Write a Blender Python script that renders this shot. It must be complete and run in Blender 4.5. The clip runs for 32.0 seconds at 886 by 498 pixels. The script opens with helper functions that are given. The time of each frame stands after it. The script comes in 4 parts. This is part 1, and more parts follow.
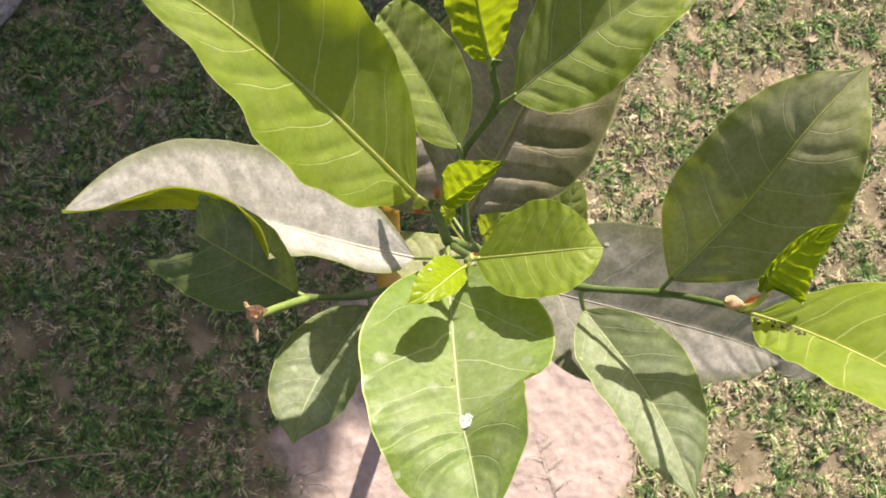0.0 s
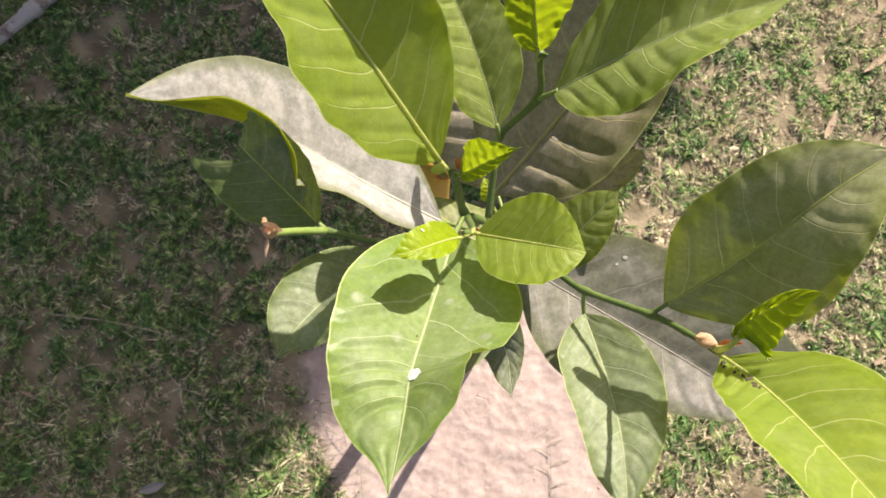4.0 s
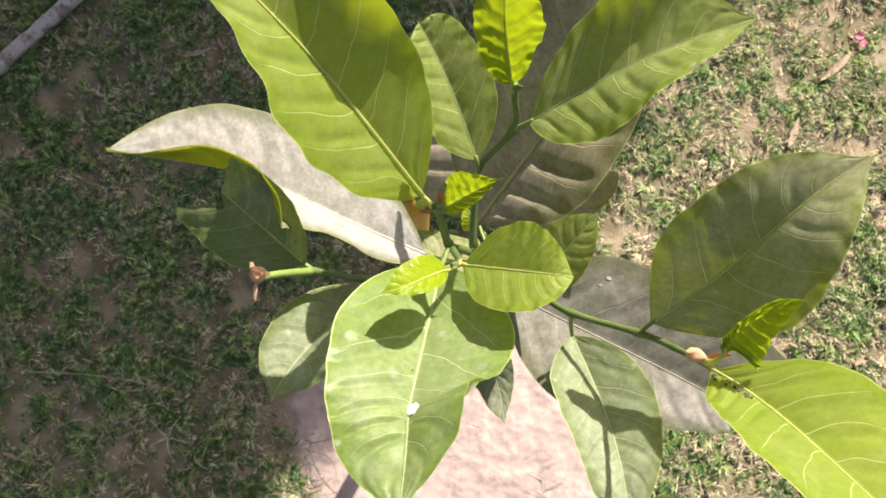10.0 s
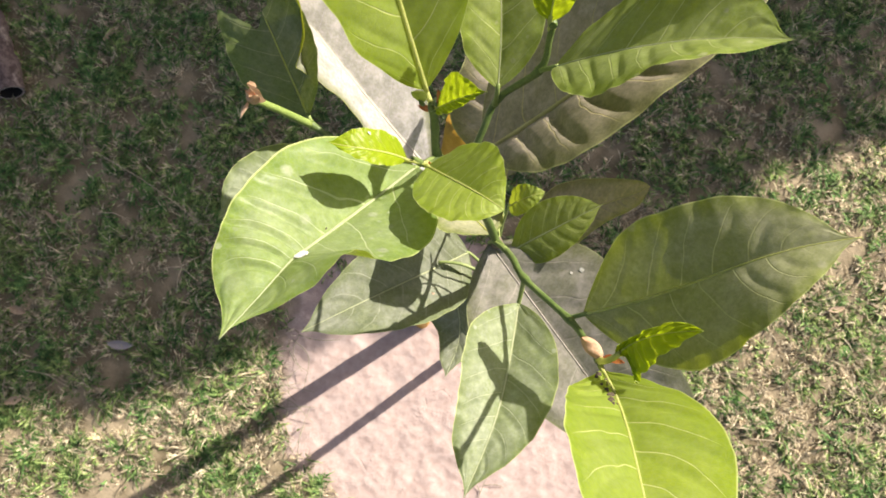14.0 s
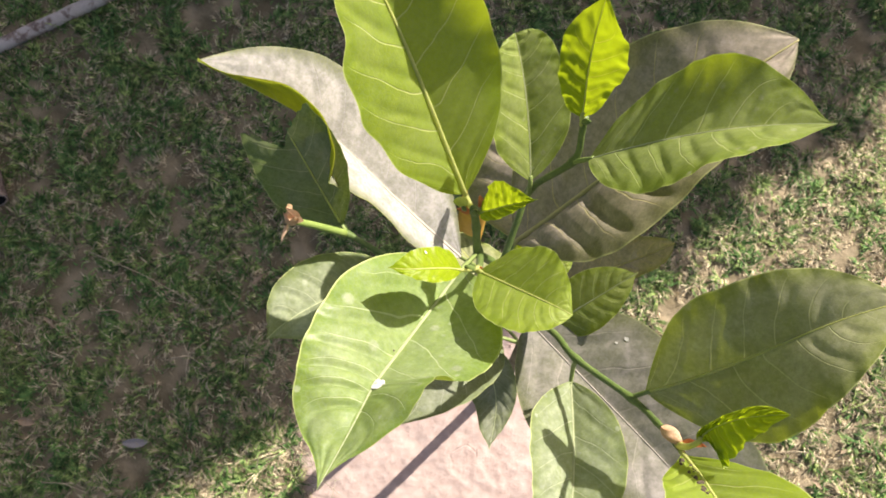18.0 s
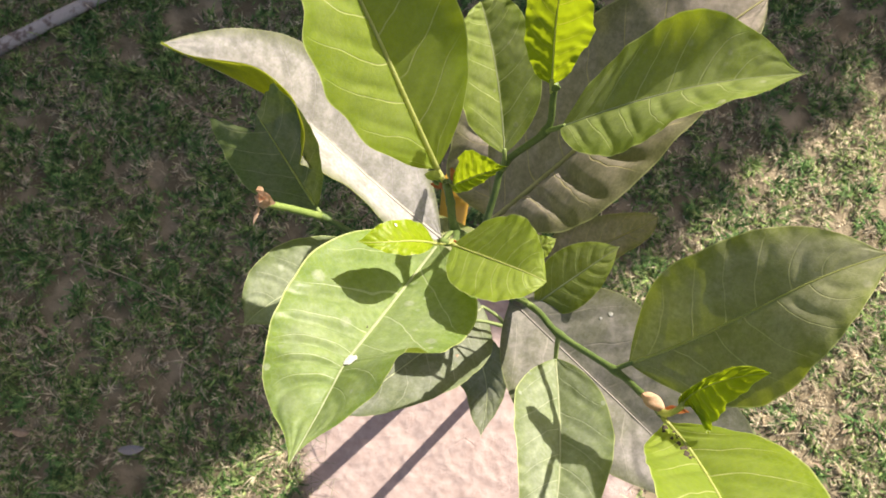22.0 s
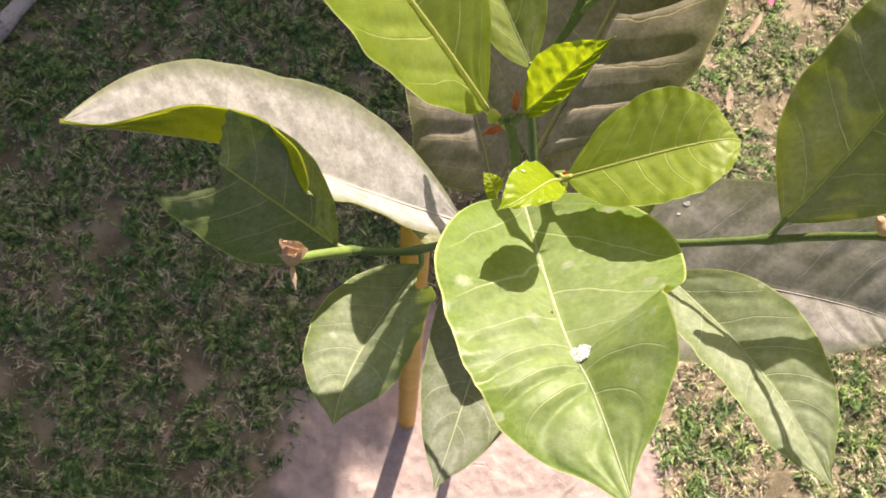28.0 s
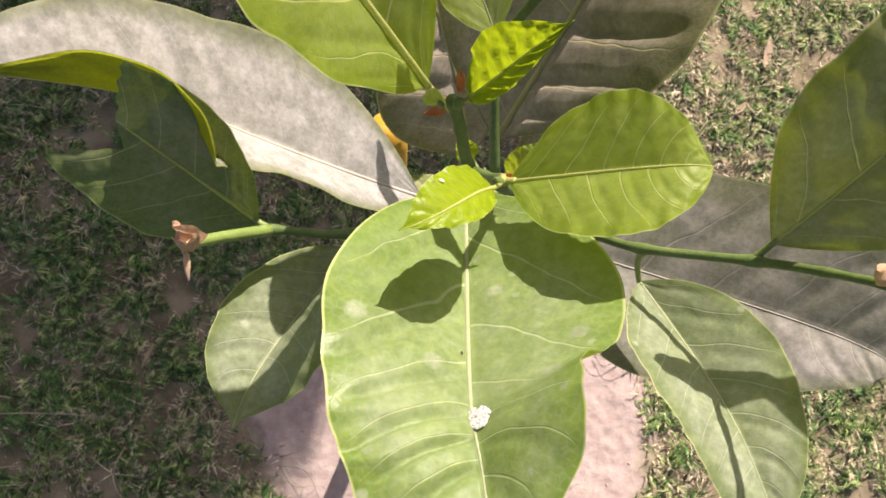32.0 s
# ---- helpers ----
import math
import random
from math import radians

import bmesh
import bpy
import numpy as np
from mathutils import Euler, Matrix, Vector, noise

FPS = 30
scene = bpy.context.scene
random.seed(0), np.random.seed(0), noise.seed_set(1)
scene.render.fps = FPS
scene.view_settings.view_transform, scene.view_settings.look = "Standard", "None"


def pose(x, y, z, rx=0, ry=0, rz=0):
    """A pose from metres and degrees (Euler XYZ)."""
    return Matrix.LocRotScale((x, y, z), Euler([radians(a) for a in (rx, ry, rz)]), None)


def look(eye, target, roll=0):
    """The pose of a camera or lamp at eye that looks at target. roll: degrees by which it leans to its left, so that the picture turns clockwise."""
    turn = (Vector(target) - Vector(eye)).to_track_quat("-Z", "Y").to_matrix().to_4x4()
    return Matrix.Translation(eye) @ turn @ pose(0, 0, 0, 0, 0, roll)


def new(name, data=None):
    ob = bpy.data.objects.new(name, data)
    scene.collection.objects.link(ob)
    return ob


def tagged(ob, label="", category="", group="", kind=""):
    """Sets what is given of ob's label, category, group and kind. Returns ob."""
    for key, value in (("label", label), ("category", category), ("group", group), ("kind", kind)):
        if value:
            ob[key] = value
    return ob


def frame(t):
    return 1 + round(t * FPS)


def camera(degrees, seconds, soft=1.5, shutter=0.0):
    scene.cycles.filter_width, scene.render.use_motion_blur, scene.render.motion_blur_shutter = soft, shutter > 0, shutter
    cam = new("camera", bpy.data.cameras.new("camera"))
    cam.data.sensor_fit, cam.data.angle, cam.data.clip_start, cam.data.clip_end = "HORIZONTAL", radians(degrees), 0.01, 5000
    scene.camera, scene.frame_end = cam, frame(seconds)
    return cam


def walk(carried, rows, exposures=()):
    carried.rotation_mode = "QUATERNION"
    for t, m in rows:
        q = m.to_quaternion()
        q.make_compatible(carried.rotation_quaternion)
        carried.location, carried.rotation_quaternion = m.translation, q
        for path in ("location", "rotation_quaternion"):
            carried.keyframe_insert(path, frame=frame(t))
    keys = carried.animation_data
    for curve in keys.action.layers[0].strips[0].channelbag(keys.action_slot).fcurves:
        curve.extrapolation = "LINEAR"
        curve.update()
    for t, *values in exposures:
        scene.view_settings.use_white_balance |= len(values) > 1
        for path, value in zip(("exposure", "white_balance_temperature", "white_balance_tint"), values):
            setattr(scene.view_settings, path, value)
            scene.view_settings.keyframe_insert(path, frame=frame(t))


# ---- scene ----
EXPOSURES = [(t, stops - 0.05, 7100 if 27.5 < t < 30.5 else 6900, 20 if t > 26 else 15) for t, stops in ((0.0, 0.98), (7.0, 0.98), (9.0, 1.08), (11.0, 1.12), (11.7, 0.95), (12.4, 0.88), (13.0, 1.0), (16.0, 1.12), (18.0, 1.12), (20.0, 1.02), (24.0, 1.08), (27.0, 1.12), (28.0, 1.1), (30.0, 1.06), (31.0, 0.90), (32.0, 0.88))]
cam = camera(59.4, 32.0, soft=1.65)
cam.data.dof.use_dof, cam.data.dof.focus_distance, cam.data.dof.aperture_fstop = True, 0.36, 39.0
# seconds, place in metres, turn in degrees
PATH = [
    (0, -0.0117, -0.0040, 1.5060, 12.42, -3.87, 0.97),
    (0.5, -0.0170, -0.0102, 1.5036, 12.51, -3.97, -0.78),
    (1, -0.0545, 0.0087, 1.4903, 12.26, -5.96, -2.75),
    (1.5, -0.0452, 0.0448, 1.4931, 10.24, -5.04, -3.92),
    (2, -0.0692, 0.0488, 1.4790, 9.88, -5.56, -5.82),
    (2.5, -0.0816, 0.0322, 1.4880, 10.30, -5.72, -5.86),
    (3, -0.0309, 0.0138, 1.5074, 10.16, -3.49, 3.57),
    (3.5, 0.0403, -0.0055, 1.5335, 9.83, 0.35, 16.69),
    (5.5, 0.0408, 0.0028, 1.5181, 9.50, -3.73, 17.22),
    (6, 0.0267, 0.0028, 1.5142, 9.05, -3.06, 17.51),
    (6.5, 0.0249, -0.0148, 1.5121, 9.14, -2.84, 17.64),
    (7, 0.0221, -0.0343, 1.5082, 8.85, -3.06, 18.58),
    (7.5, 0.0190, -0.0479, 1.5134, 9.03, -2.75, 19.44),
    (8, 0.0163, -0.0450, 1.5332, 9.62, -0.90, 18.88),
    (8.5, 0.0196, -0.0321, 1.5327, 10.59, 0.21, 17.41),
    (9, 0.0272, -0.0183, 1.5261, 10.93, 0.37, 16.02),
    (9.5, 0.0300, -0.0039, 1.5374, 11.30, 0.20, 14.81),
    (10, 0.0332, -0.0046, 1.5385, 11.94, -1.35, 13.11),
    (10.5, 0.0203, -0.0065, 1.5299, 12.14, -2.34, 11.62),
    (11, 0.0203, -0.0015, 1.5193, 11.62, -3.39, 10.92),
    (11.5, 0.0419, 0.0147, 1.5175, 11.60, -4.67, 14.46),
    (12, 0.1522, 0.0213, 1.5042, 10.97, 0.59, 31.56),
    (12.5, 0.1924, 0.0145, 1.5238, 12.18, 1.96, 39.72),
    (13, 0.1572, 0.0010, 1.5267, 12.82, 1.02, 41.13),
    (13.5, 0.1236, -0.0205, 1.5224, 10.73, -0.86, 39.28),
    (15.5, 0.2182, 0.0449, 1.5599, 13.69, 7.02, 46.37),
    (16, 0.1584, 0.0074, 1.5549, 13.68, 3.67, 44.63),
    (16.5, 0.1302, -0.0094, 1.5512, 13.67, 1.21, 40.54),
    (17, 0.1091, -0.0114, 1.5426, 12.98, 0.82, 36.77),
    (17.5, 0.0881, 0.0050, 1.5431, 12.43, 0.91, 35.02),
    (18, 0.0715, -0.0039, 1.5430, 13.12, 0.28, 32.84),
    (18.5, 0.0847, 0.0239, 1.5421, 13.09, 0.74, 32.01),
    (19, 0.1023, 0.0376, 1.5357, 12.47, 1.25, 31.88),
    (19.5, 0.1015, 0.0190, 1.5410, 11.94, 0.89, 31.75),
    (20, 0.0970, 0.0135, 1.5441, 11.65, 0.90, 31.63),
    (20.5, 0.1719, 0.0425, 1.5376, 12.35, 3.30, 31.77),
    (21.5, 0.0922, -0.0394, 1.5314, 13.83, 0.24, 31.23),
    (22, 0.0933, -0.0084, 1.5300, 13.32, 0.73, 30.74),
    (22.5, 0.0521, -0.0045, 1.5208, 12.96, -0.45, 29.37),
    (23, 0.0634, -0.0417, 1.5104, 14.06, -0.99, 28.25),
    (23.5, 0.0826, 0.0010, 1.5231, 13.21, 0.16, 28.48),
    (24, 0.1126, 0.0193, 1.5291, 14.56, 1.19, 29.17),
    (24.5, 0.0913, 0.0235, 1.5205, 16.05, 2.38, 29.49),
    (26.5, -0.0391, -0.0122, 1.4531, 16.17, -4.46, 0.44),
    (27, -0.0628, -0.0271, 1.4403, 17.94, -5.55, 1.60),
    (27.5, -0.0614, -0.0374, 1.4293, 17.54, -5.62, 1.13),
    (28, -0.0502, -0.0557, 1.4025, 17.47, -4.67, 0.32),
    (28.5, -0.0627, -0.0685, 1.4071, 17.34, -5.55, 0.42),
    (30.5, -0.0487, -0.0142, 1.3825, 12.61, -5.63, -0.14),
    (31, -0.0009, -0.0103, 1.3722, 11.16, -3.22, 5.15),
    (31.5, 0.0380, 0.0016, 1.3576, 11.15, -0.95, 7.40),
    (32, -0.0038, -0.0022, 1.3606, 11.17, -4.22, 5.69),
]
TURNING = [
    (29.0, look((-0.104, -0.061, 1.402), (0.172, 0.501, -0.498), 25.9)),
    (29.5, look((-0.089, -0.054, 1.405), (0.172, 0.498, -0.500), 23.0)),
    (29.6, look((-0.094, -0.038, 1.404), (0.179, 0.476, -0.509), 25.1)),
    (29.8, look((-0.062, -0.004, 1.405), (0.131, 0.440, -0.535), 26.3)),
    (30.0, look((-0.039, -0.019, 1.397), (0.113, 0.458, -0.539), 14.9)),
    (30.2, look((-0.039, -0.069, 1.374), (0.133, 0.539, -0.524), 15.9)),
    (30.4, look((-0.045, -0.039, 1.377), (0.127, 0.456, -0.553), 19.3)),
]
TURNING += [(21.0, look((0.145, 0.022, 1.545), (-0.196, 0.323, -0.403), -18.4)), (11.7, look((0.080, 0.018, 1.510), (0.017, 0.412, -0.449), 11.2)), (12.2, look((0.171, 0.013, 1.516), (-0.060, 0.312, -0.448), -1.0))]
rows = [(t, pose(x, y, z, rx, ry, rz)) for t, x, y, z, rx, ry, rz in PATH] + TURNING
walk(cam, sorted(rows, key=lambda row: row[0]), EXPOSURES)

# ---- world and sun ----
SUN_DIR = Vector((0.191, 0.765, 0.616)).normalized()
world = bpy.data.worlds.new("sky")
scene.world = world
world.use_nodes = True
wn = world.node_tree.nodes
sky = wn.new("ShaderNodeTexSky")
sky.sky_type, sky.sun_disc = "NISHITA", False
sky.dust_density, sky.air_density = 4.0, 0.9
sky.sun_elevation = math.asin(SUN_DIR.z)
sky.sun_rotation = math.atan2(SUN_DIR.x, SUN_DIR.y)
world.node_tree.links.new(sky.outputs[0], wn["Background"].inputs[0])
wn["Background"].inputs[1].default_value = 0.068
sun_lamp = bpy.data.lights.new("sun", "SUN")
sun_lamp.energy, sun_lamp.angle, sun_lamp.color = 4.85, radians(0.55), (1.0, 0.95, 0.86)
sun = new("sun", sun_lamp)
sun.matrix_world = look(SUN_DIR * 20, (0, 0, 0))


# ---- material helpers ----
class Nodes:
    """Short calls for building a node material."""

    def __init__(self, name):
        self.mat = bpy.data.materials.new(name)
        self.mat.use_nodes = True
        self.tree = self.mat.node_tree
        self.tree.nodes.clear()
        self.out = self.tree.nodes.new("ShaderNodeOutputMaterial")

    def put(self, kind, **sets):
        node = self.tree.nodes.new("ShaderNode" + kind)
        for key, value in sets.items():
            setattr(node, key, value)
        return node

    def link(self, a, b):
        self.tree.links.new(a, b)

    def feed(self, sock, value):
        if isinstance(value, (int, float)):
            sock.default_value = value
        elif isinstance(value, tuple):
            sock.default_value = (*value, 1.0) if len(value) == 3 and sock.type == "RGBA" else value
        else:
            self.link(value, sock)

    def math(self, op, a, b=0.0, c=0.0, clamp=False):
        node = self.put("Math", operation=op, use_clamp=clamp)
        for sock, value in zip(node.inputs, (a, b, c)):
            self.feed(sock, value)
        return node.outputs[0]

    def mix(self, fac, a, b, blend="MIX"):
        node = self.put("Mix", data_type="RGBA", blend_type=blend)
        self.feed(node.inputs[0], fac)
        self.feed(node.inputs[6], a)
        self.feed(node.inputs[7], b)
        return node.outputs[2]

    def ramp(self, fac, lo, hi):
        node = self.put("MapRange", interpolation_type="SMOOTHSTEP")
        self.feed(node.inputs[0], fac)
        node.inputs[1].default_value, node.inputs[2].default_value = lo, hi
        return node.outputs[0]

    def noise(self, scale, detail=4.0, rough=0.55, vector=None, dims="3D"):
        node = self.put("TexNoise", noise_dimensions=dims)
        node.inputs["Scale"].default_value = scale
        node.inputs["Detail"].default_value = detail
        node.inputs["Roughness"].default_value = rough
        if vector is not None:
            self.link(vector, node.inputs["Vector"])
        return node.outputs[0]

    def bump(self, height, strength, distance, normal=None):
        node = self.put("Bump")
        node.inputs["Strength"].default_value, node.inputs["Distance"].default_value = strength, distance
        self.link(height, node.inputs["Height"])
        if normal is not None:
            self.link(normal, node.inputs["Normal"])
        return node.outputs[0]

    def principled(self, color, rough, normal=None, metal=0.0, spec=0.5):
        node = self.put("BsdfPrincipled")
        self.feed(node.inputs["Base Color"], color)
        self.feed(node.inputs["Roughness"], rough)
        node.inputs["Metallic"].default_value = metal
        self.feed(node.inputs["Specular IOR Level"], spec)
        if normal is not None:
            self.link(normal, node.inputs["Normal"])
        return node.outputs[0]

    def done(self, shader):
        self.link(shader, self.out.inputs[0])
        return self.mat


def leaf_material(name, base, deep, glow, dust, veins, gloss=0.42, through_light=0.42, dust_color=(0.36, 0.33, 0.30), vein_color=(0.42, 0.47, 0.16), spots=0.0, even=0.48, vein=0.85, swept=0.12, blots=0.0, rim=0.8):
    """A leaf blade: green with paler veins and margin, dusty in patches, letting light through."""
    n = Nodes(name)
    uv = n.put("UVMap").outputs[0]
    sep = n.put("SeparateXYZ")
    n.link(uv, sep.inputs[0])
    u, v = sep.outputs[0], n.math("MULTIPLY_ADD", sep.outputs[1], 2.0, -1.0)
    side = n.math("ABSOLUTE", v)
    place = n.put("TexCoord").outputs["Object"]
    # secondary veins leave the midrib and bend to the tip
    lag = n.math("MULTIPLY", n.math("POWER", side, 1.3), 1.45)
    shift = n.math("MULTIPLY", n.math("SIGN", v), 0.22)
    wob = n.math("MULTIPLY", n.noise(24.0, 2.0, vector=place), 0.55)
    phase = n.math("ADD", n.math("SUBTRACT", n.math("MULTIPLY", u, veins), lag), n.math("ADD", shift, wob))
    near = n.math("ABSOLUTE", n.math("SUBTRACT", n.math("FRACT", phase), 0.5))
    wide = n.math("MULTIPLY_ADD", side, -0.011, 0.028)
    second = n.math("MULTIPLY", n.math("SUBTRACT", 1.0, n.math("DIVIDE", near, wide), clamp=True), 1.7, clamp=True)
    second = n.math("MULTIPLY", n.math("MULTIPLY", second, n.ramp(side, 0.98, 0.70)), n.ramp(u, 0.93, 0.74))
    second = n.math("MULTIPLY", second, n.ramp(n.noise(45.0, 2.0, vector=place), 0.15, 0.45))
    # fine net between them
    cells = n.put("TexVoronoi", feature="DISTANCE_TO_EDGE")
    cells.inputs["Scale"].default_value = 340.0
    n.link(place, cells.inputs["Vector"])
    net = n.ramp(cells.outputs["Distance"], 0.16, 0.0)
    margin = n.ramp(side, 0.976, 0.992)
    stripe = n.ramp(n.math("SUBTRACT", side, n.math("MULTIPLY_ADD", u, -0.012, 0.018)), 0.010, 0.0)
    second = n.math("MAXIMUM", second, stripe)
    tone = n.noise(14.0, 3.0, vector=place)
    fine = n.noise(180.0, 4.0, 0.65, vector=place)
    color = n.mix(n.ramp(tone, 0.3, 0.7), deep, base)
    color = n.mix(n.math("MULTIPLY", n.math("SUBTRACT", fine, 0.3, clamp=True), 0.5), color, glow)
    color = n.mix(n.math("MULTIPLY", net, 0.18), color, vein_color)
    color = n.mix(n.math("MULTIPLY", second, vein), color, vein_color)
    color = n.mix(n.math("MULTIPLY", margin, rim), color, (0.60, 0.65, 0.26))
    # dust lies in patches, thinner on the veins
    patch = n.noise(26.0, 6.0, 0.65, vector=place)
    grain = n.noise(420.0, 3.0, 0.7, vector=place)
    film = n.math("MULTIPLY_ADD", n.ramp(patch, 0.30, 0.72), 1.0 - even, even)
    film = n.math("MULTIPLY", film, n.math("MULTIPLY_ADD", grain, 0.5, 0.75))
    film = n.math("MULTIPLY", film, n.math("MULTIPLY_ADD", n.ramp(side, 1.0, 0.60), 0.68, 0.32))
    film = n.math("MULTIPLY", film, dust, clamp=True)
    film = n.math("MULTIPLY", film, n.math("MULTIPLY_ADD", second, -swept, 1.0), clamp=True)
    if spots:
        dots = n.put("TexVoronoi")
        dots.inputs["Scale"].default_value = 150.0
        n.link(place, dots.inputs["Vector"])
        sepc = n.put("SeparateColor")
        n.link(dots.outputs["Color"], sepc.inputs[0])
        pick = n.math("GREATER_THAN", sepc.outputs[0], 1.0 - spots)
        dot = n.math("MULTIPLY", n.ramp(dots.outputs["Distance"], 0.40, 0.20), pick)
        film = n.math("MAXIMUM", film, n.math("MULTIPLY", dot, n.math("MULTIPLY_ADD", grain, 0.7, 0.25)))
    if blots:
        dabs = n.put("TexVoronoi")
        dabs.inputs["Scale"].default_value = 70.0
        n.link(place, dabs.inputs["Vector"])
        tint = n.put("SeparateColor")
        n.link(dabs.outputs["Color"], tint.inputs[0])
        dab = n.math("MULTIPLY", n.ramp(dabs.outputs["Distance"], 0.42, 0.16), n.math("GREATER_THAN", tint.outputs[1], 1.0 - blots))
        film = n.math("MAXIMUM", film, n.math("MULTIPLY", dab, n.math("MULTIPLY_ADD", grain, 0.6, 0.45)))
    streak = n.noise(70.0, 5.0, 0.7, vector=place)
    powder = n.mix(n.ramp(streak, 0.3, 0.7), tuple(0.78 * c for c in dust_color), tuple(1.12 * c for c in dust_color))
    color = n.mix(film, color, powder)
    mottle = n.math("ADD", n.math("MULTIPLY", n.noise(280.0, 4.0, 0.7, vector=place), 0.75), n.math("MULTIPLY", n.noise(70.0, 3.0, 0.6, vector=place), 0.25))
    color = n.mix(1.0, color, n.mix(n.ramp(mottle, 0.28, 0.72), (0.82, 0.86, 0.80), (1.10, 1.09, 1.09)), "MULTIPLY")
    rough = n.math("MULTIPLY_ADD", film, 0.4, gloss, clamp=True)
    height = n.math("SUBTRACT", n.math("MULTIPLY", fine, 0.22), n.math("ADD", n.math("MULTIPLY", second, n.math("MULTIPLY_ADD", film, -0.75, 0.9)), n.math("MULTIPLY", net, 0.07)))
    normal = n.bump(height, 0.5, 0.0006)
    skin = n.principled(color, rough, normal, spec=n.math("MULTIPLY_ADD", film, -0.14, 0.24))
    trans = n.put("BsdfTranslucent")
    shine = n.mix(n.ramp(tone, 0.2, 0.8), glow, n.mix(0.4, glow, base))
    shine = n.mix(n.math("MULTIPLY", net, 0.25), shine, deep)
    n.link(n.mix(n.math("MULTIPLY", second, 0.7), shine, vein_color), trans.inputs[0])
    n.link(normal, trans.inputs[1])
    mixer = n.put("MixShader")
    n.feed(mixer.inputs[0], n.math("MULTIPLY", n.math("MULTIPLY_ADD", film, -0.5, 1.0), through_light))
    n.link(skin, mixer.inputs[1])
    n.link(trans.outputs[0], mixer.inputs[2])
    return n.done(mixer.outputs[0])


def plain_material(name, a, b, scale, rough=0.7, bump=0.3, depth=0.001, through_light=0.0, metal=0.0, spec=0.4, fine=8.0):
    """A surface with two tones at two scales and fine relief."""
    n = Nodes(name)
    place = n.put("TexCoord").outputs["Object"]
    big, small = n.noise(scale, 4.0, vector=place), n.noise(scale * fine, 4.0, 0.65, vector=place)
    rnd = n.put("ObjectInfo").outputs["Random"]
    fac = n.ramp(n.math("ADD", n.math("MULTIPLY", big, 0.6), n.math("MULTIPLY", small, 0.4)), 0.3, 0.7)
    color = n.mix(fac, a, b)
    color = n.mix(n.math("MULTIPLY", rnd, 0.12), color, tuple(0.6 * c for c in a))
    normal = n.bump(small, bump, depth)
    skin = n.principled(color, n.math("MULTIPLY_ADD", small, 0.25, rough - 0.12), normal, metal, spec)
    if not through_light:
        return n.done(skin)
    trans = n.put("BsdfTranslucent")
    n.link(color, trans.inputs[0])
    mixer = n.put("MixShader")
    mixer.inputs[0].default_value = through_light
    n.link(skin, mixer.inputs[1])
    n.link(trans.outputs[0], mixer.inputs[2])
    return n.done(mixer.outputs[0])


PATCH = (0.12, -0.005, 0.355, 0.315)  # bare earth round the stem: centre and half axes


def ground_material():
    """Lawn soil with thatch, and the pale bare earth round the stem."""
    n = Nodes("soil")
    place = n.put("TexCoord").outputs["Object"]
    sep = n.put("SeparateXYZ")
    n.link(place, sep.inputs[0])
    dx = n.math("DIVIDE", n.math("SUBTRACT", sep.outputs[0], PATCH[0]), PATCH[2])
    dy = n.math("DIVIDE", n.math("SUBTRACT", sep.outputs[1], PATCH[1]), PATCH[3])
    far = n.math("SQRT", n.math("ADD", n.math("MULTIPLY", dx, dx), n.math("MULTIPLY", dy, dy)))
    far = n.math("ADD", far, n.math("MULTIPLY_ADD", n.noise(9.0, 5.0, 0.6, vector=place), 0.5, -0.25))
    bare = n.ramp(far, 1.04, 0.90)
    tone, grain, clod = n.noise(14.0, 5.0, vector=place), n.noise(300.0, 5.0, 0.7, vector=place), n.noise(55.0, 5.0, 0.62, vector=place)
    earth = n.mix(n.ramp(clod, 0.25, 0.75), (0.40, 0.305, 0.270), (0.49, 0.395, 0.36))
    earth = n.mix(n.math("MULTIPLY", n.ramp(grain, 0.52, 0.78), 0.30), earth, (0.33, 0.245, 0.205))
    damp = n.ramp(n.noise(17.0, 6.0, 0.7, vector=place), 0.56, 0.66)
    earth = n.mix(n.math("MULTIPLY", damp, 0.22), earth, (0.34, 0.255, 0.22))
    crack = n.put("TexVoronoi", feature="DISTANCE_TO_EDGE")
    crack.inputs["Scale"].default_value = 26.0
    n.link(place, crack.inputs["Vector"])
    split = n.math("MULTIPLY", n.ramp(crack.outputs["Distance"], 0.03, 0.0), n.ramp(n.noise(12.0, 3.0, vector=place), 0.58, 0.7))
    lawn = n.mix(n.ramp(tone, 0.35, 0.65), (0.15, 0.125, 0.075), (0.33, 0.275, 0.185))
    lawn = n.mix(n.math("MULTIPLY", n.ramp(grain, 0.45, 0.8), 0.5), lawn, (0.40, 0.31, 0.22))
    span = n.put("VectorMath", operation="LENGTH")
    n.link(place, span.inputs[0])
    sward = n.mix(n.ramp(clod, 0.3, 0.7), (0.10, 0.15, 0.055), (0.24, 0.26, 0.12))
    lawn = n.mix(n.math("MULTIPLY", n.ramp(span.outputs["Value"], 1.2, 2.4), 0.85), lawn, sward)
    color = n.mix(bare, lawn, earth)
    height = n.math("ADD", n.math("MULTIPLY", clod, 0.7), n.math("SUBTRACT", n.math("MULTIPLY", grain, 0.3), n.math("MULTIPLY", split, 0.5)))
    return n.done(n.principled(color, 0.93, n.bump(height, 0.6, 0.006), spec=0.15))


def grass_material():
    """Blades that vary one by one from deep green to straw."""
    n = Nodes("grass_blades")
    geo = n.put("NewGeometry").outputs["Random Per Island"]
    place = n.put("TexCoord").outputs["Object"]
    clump = n.noise(16.0, 3.0, 0.6, vector=place)
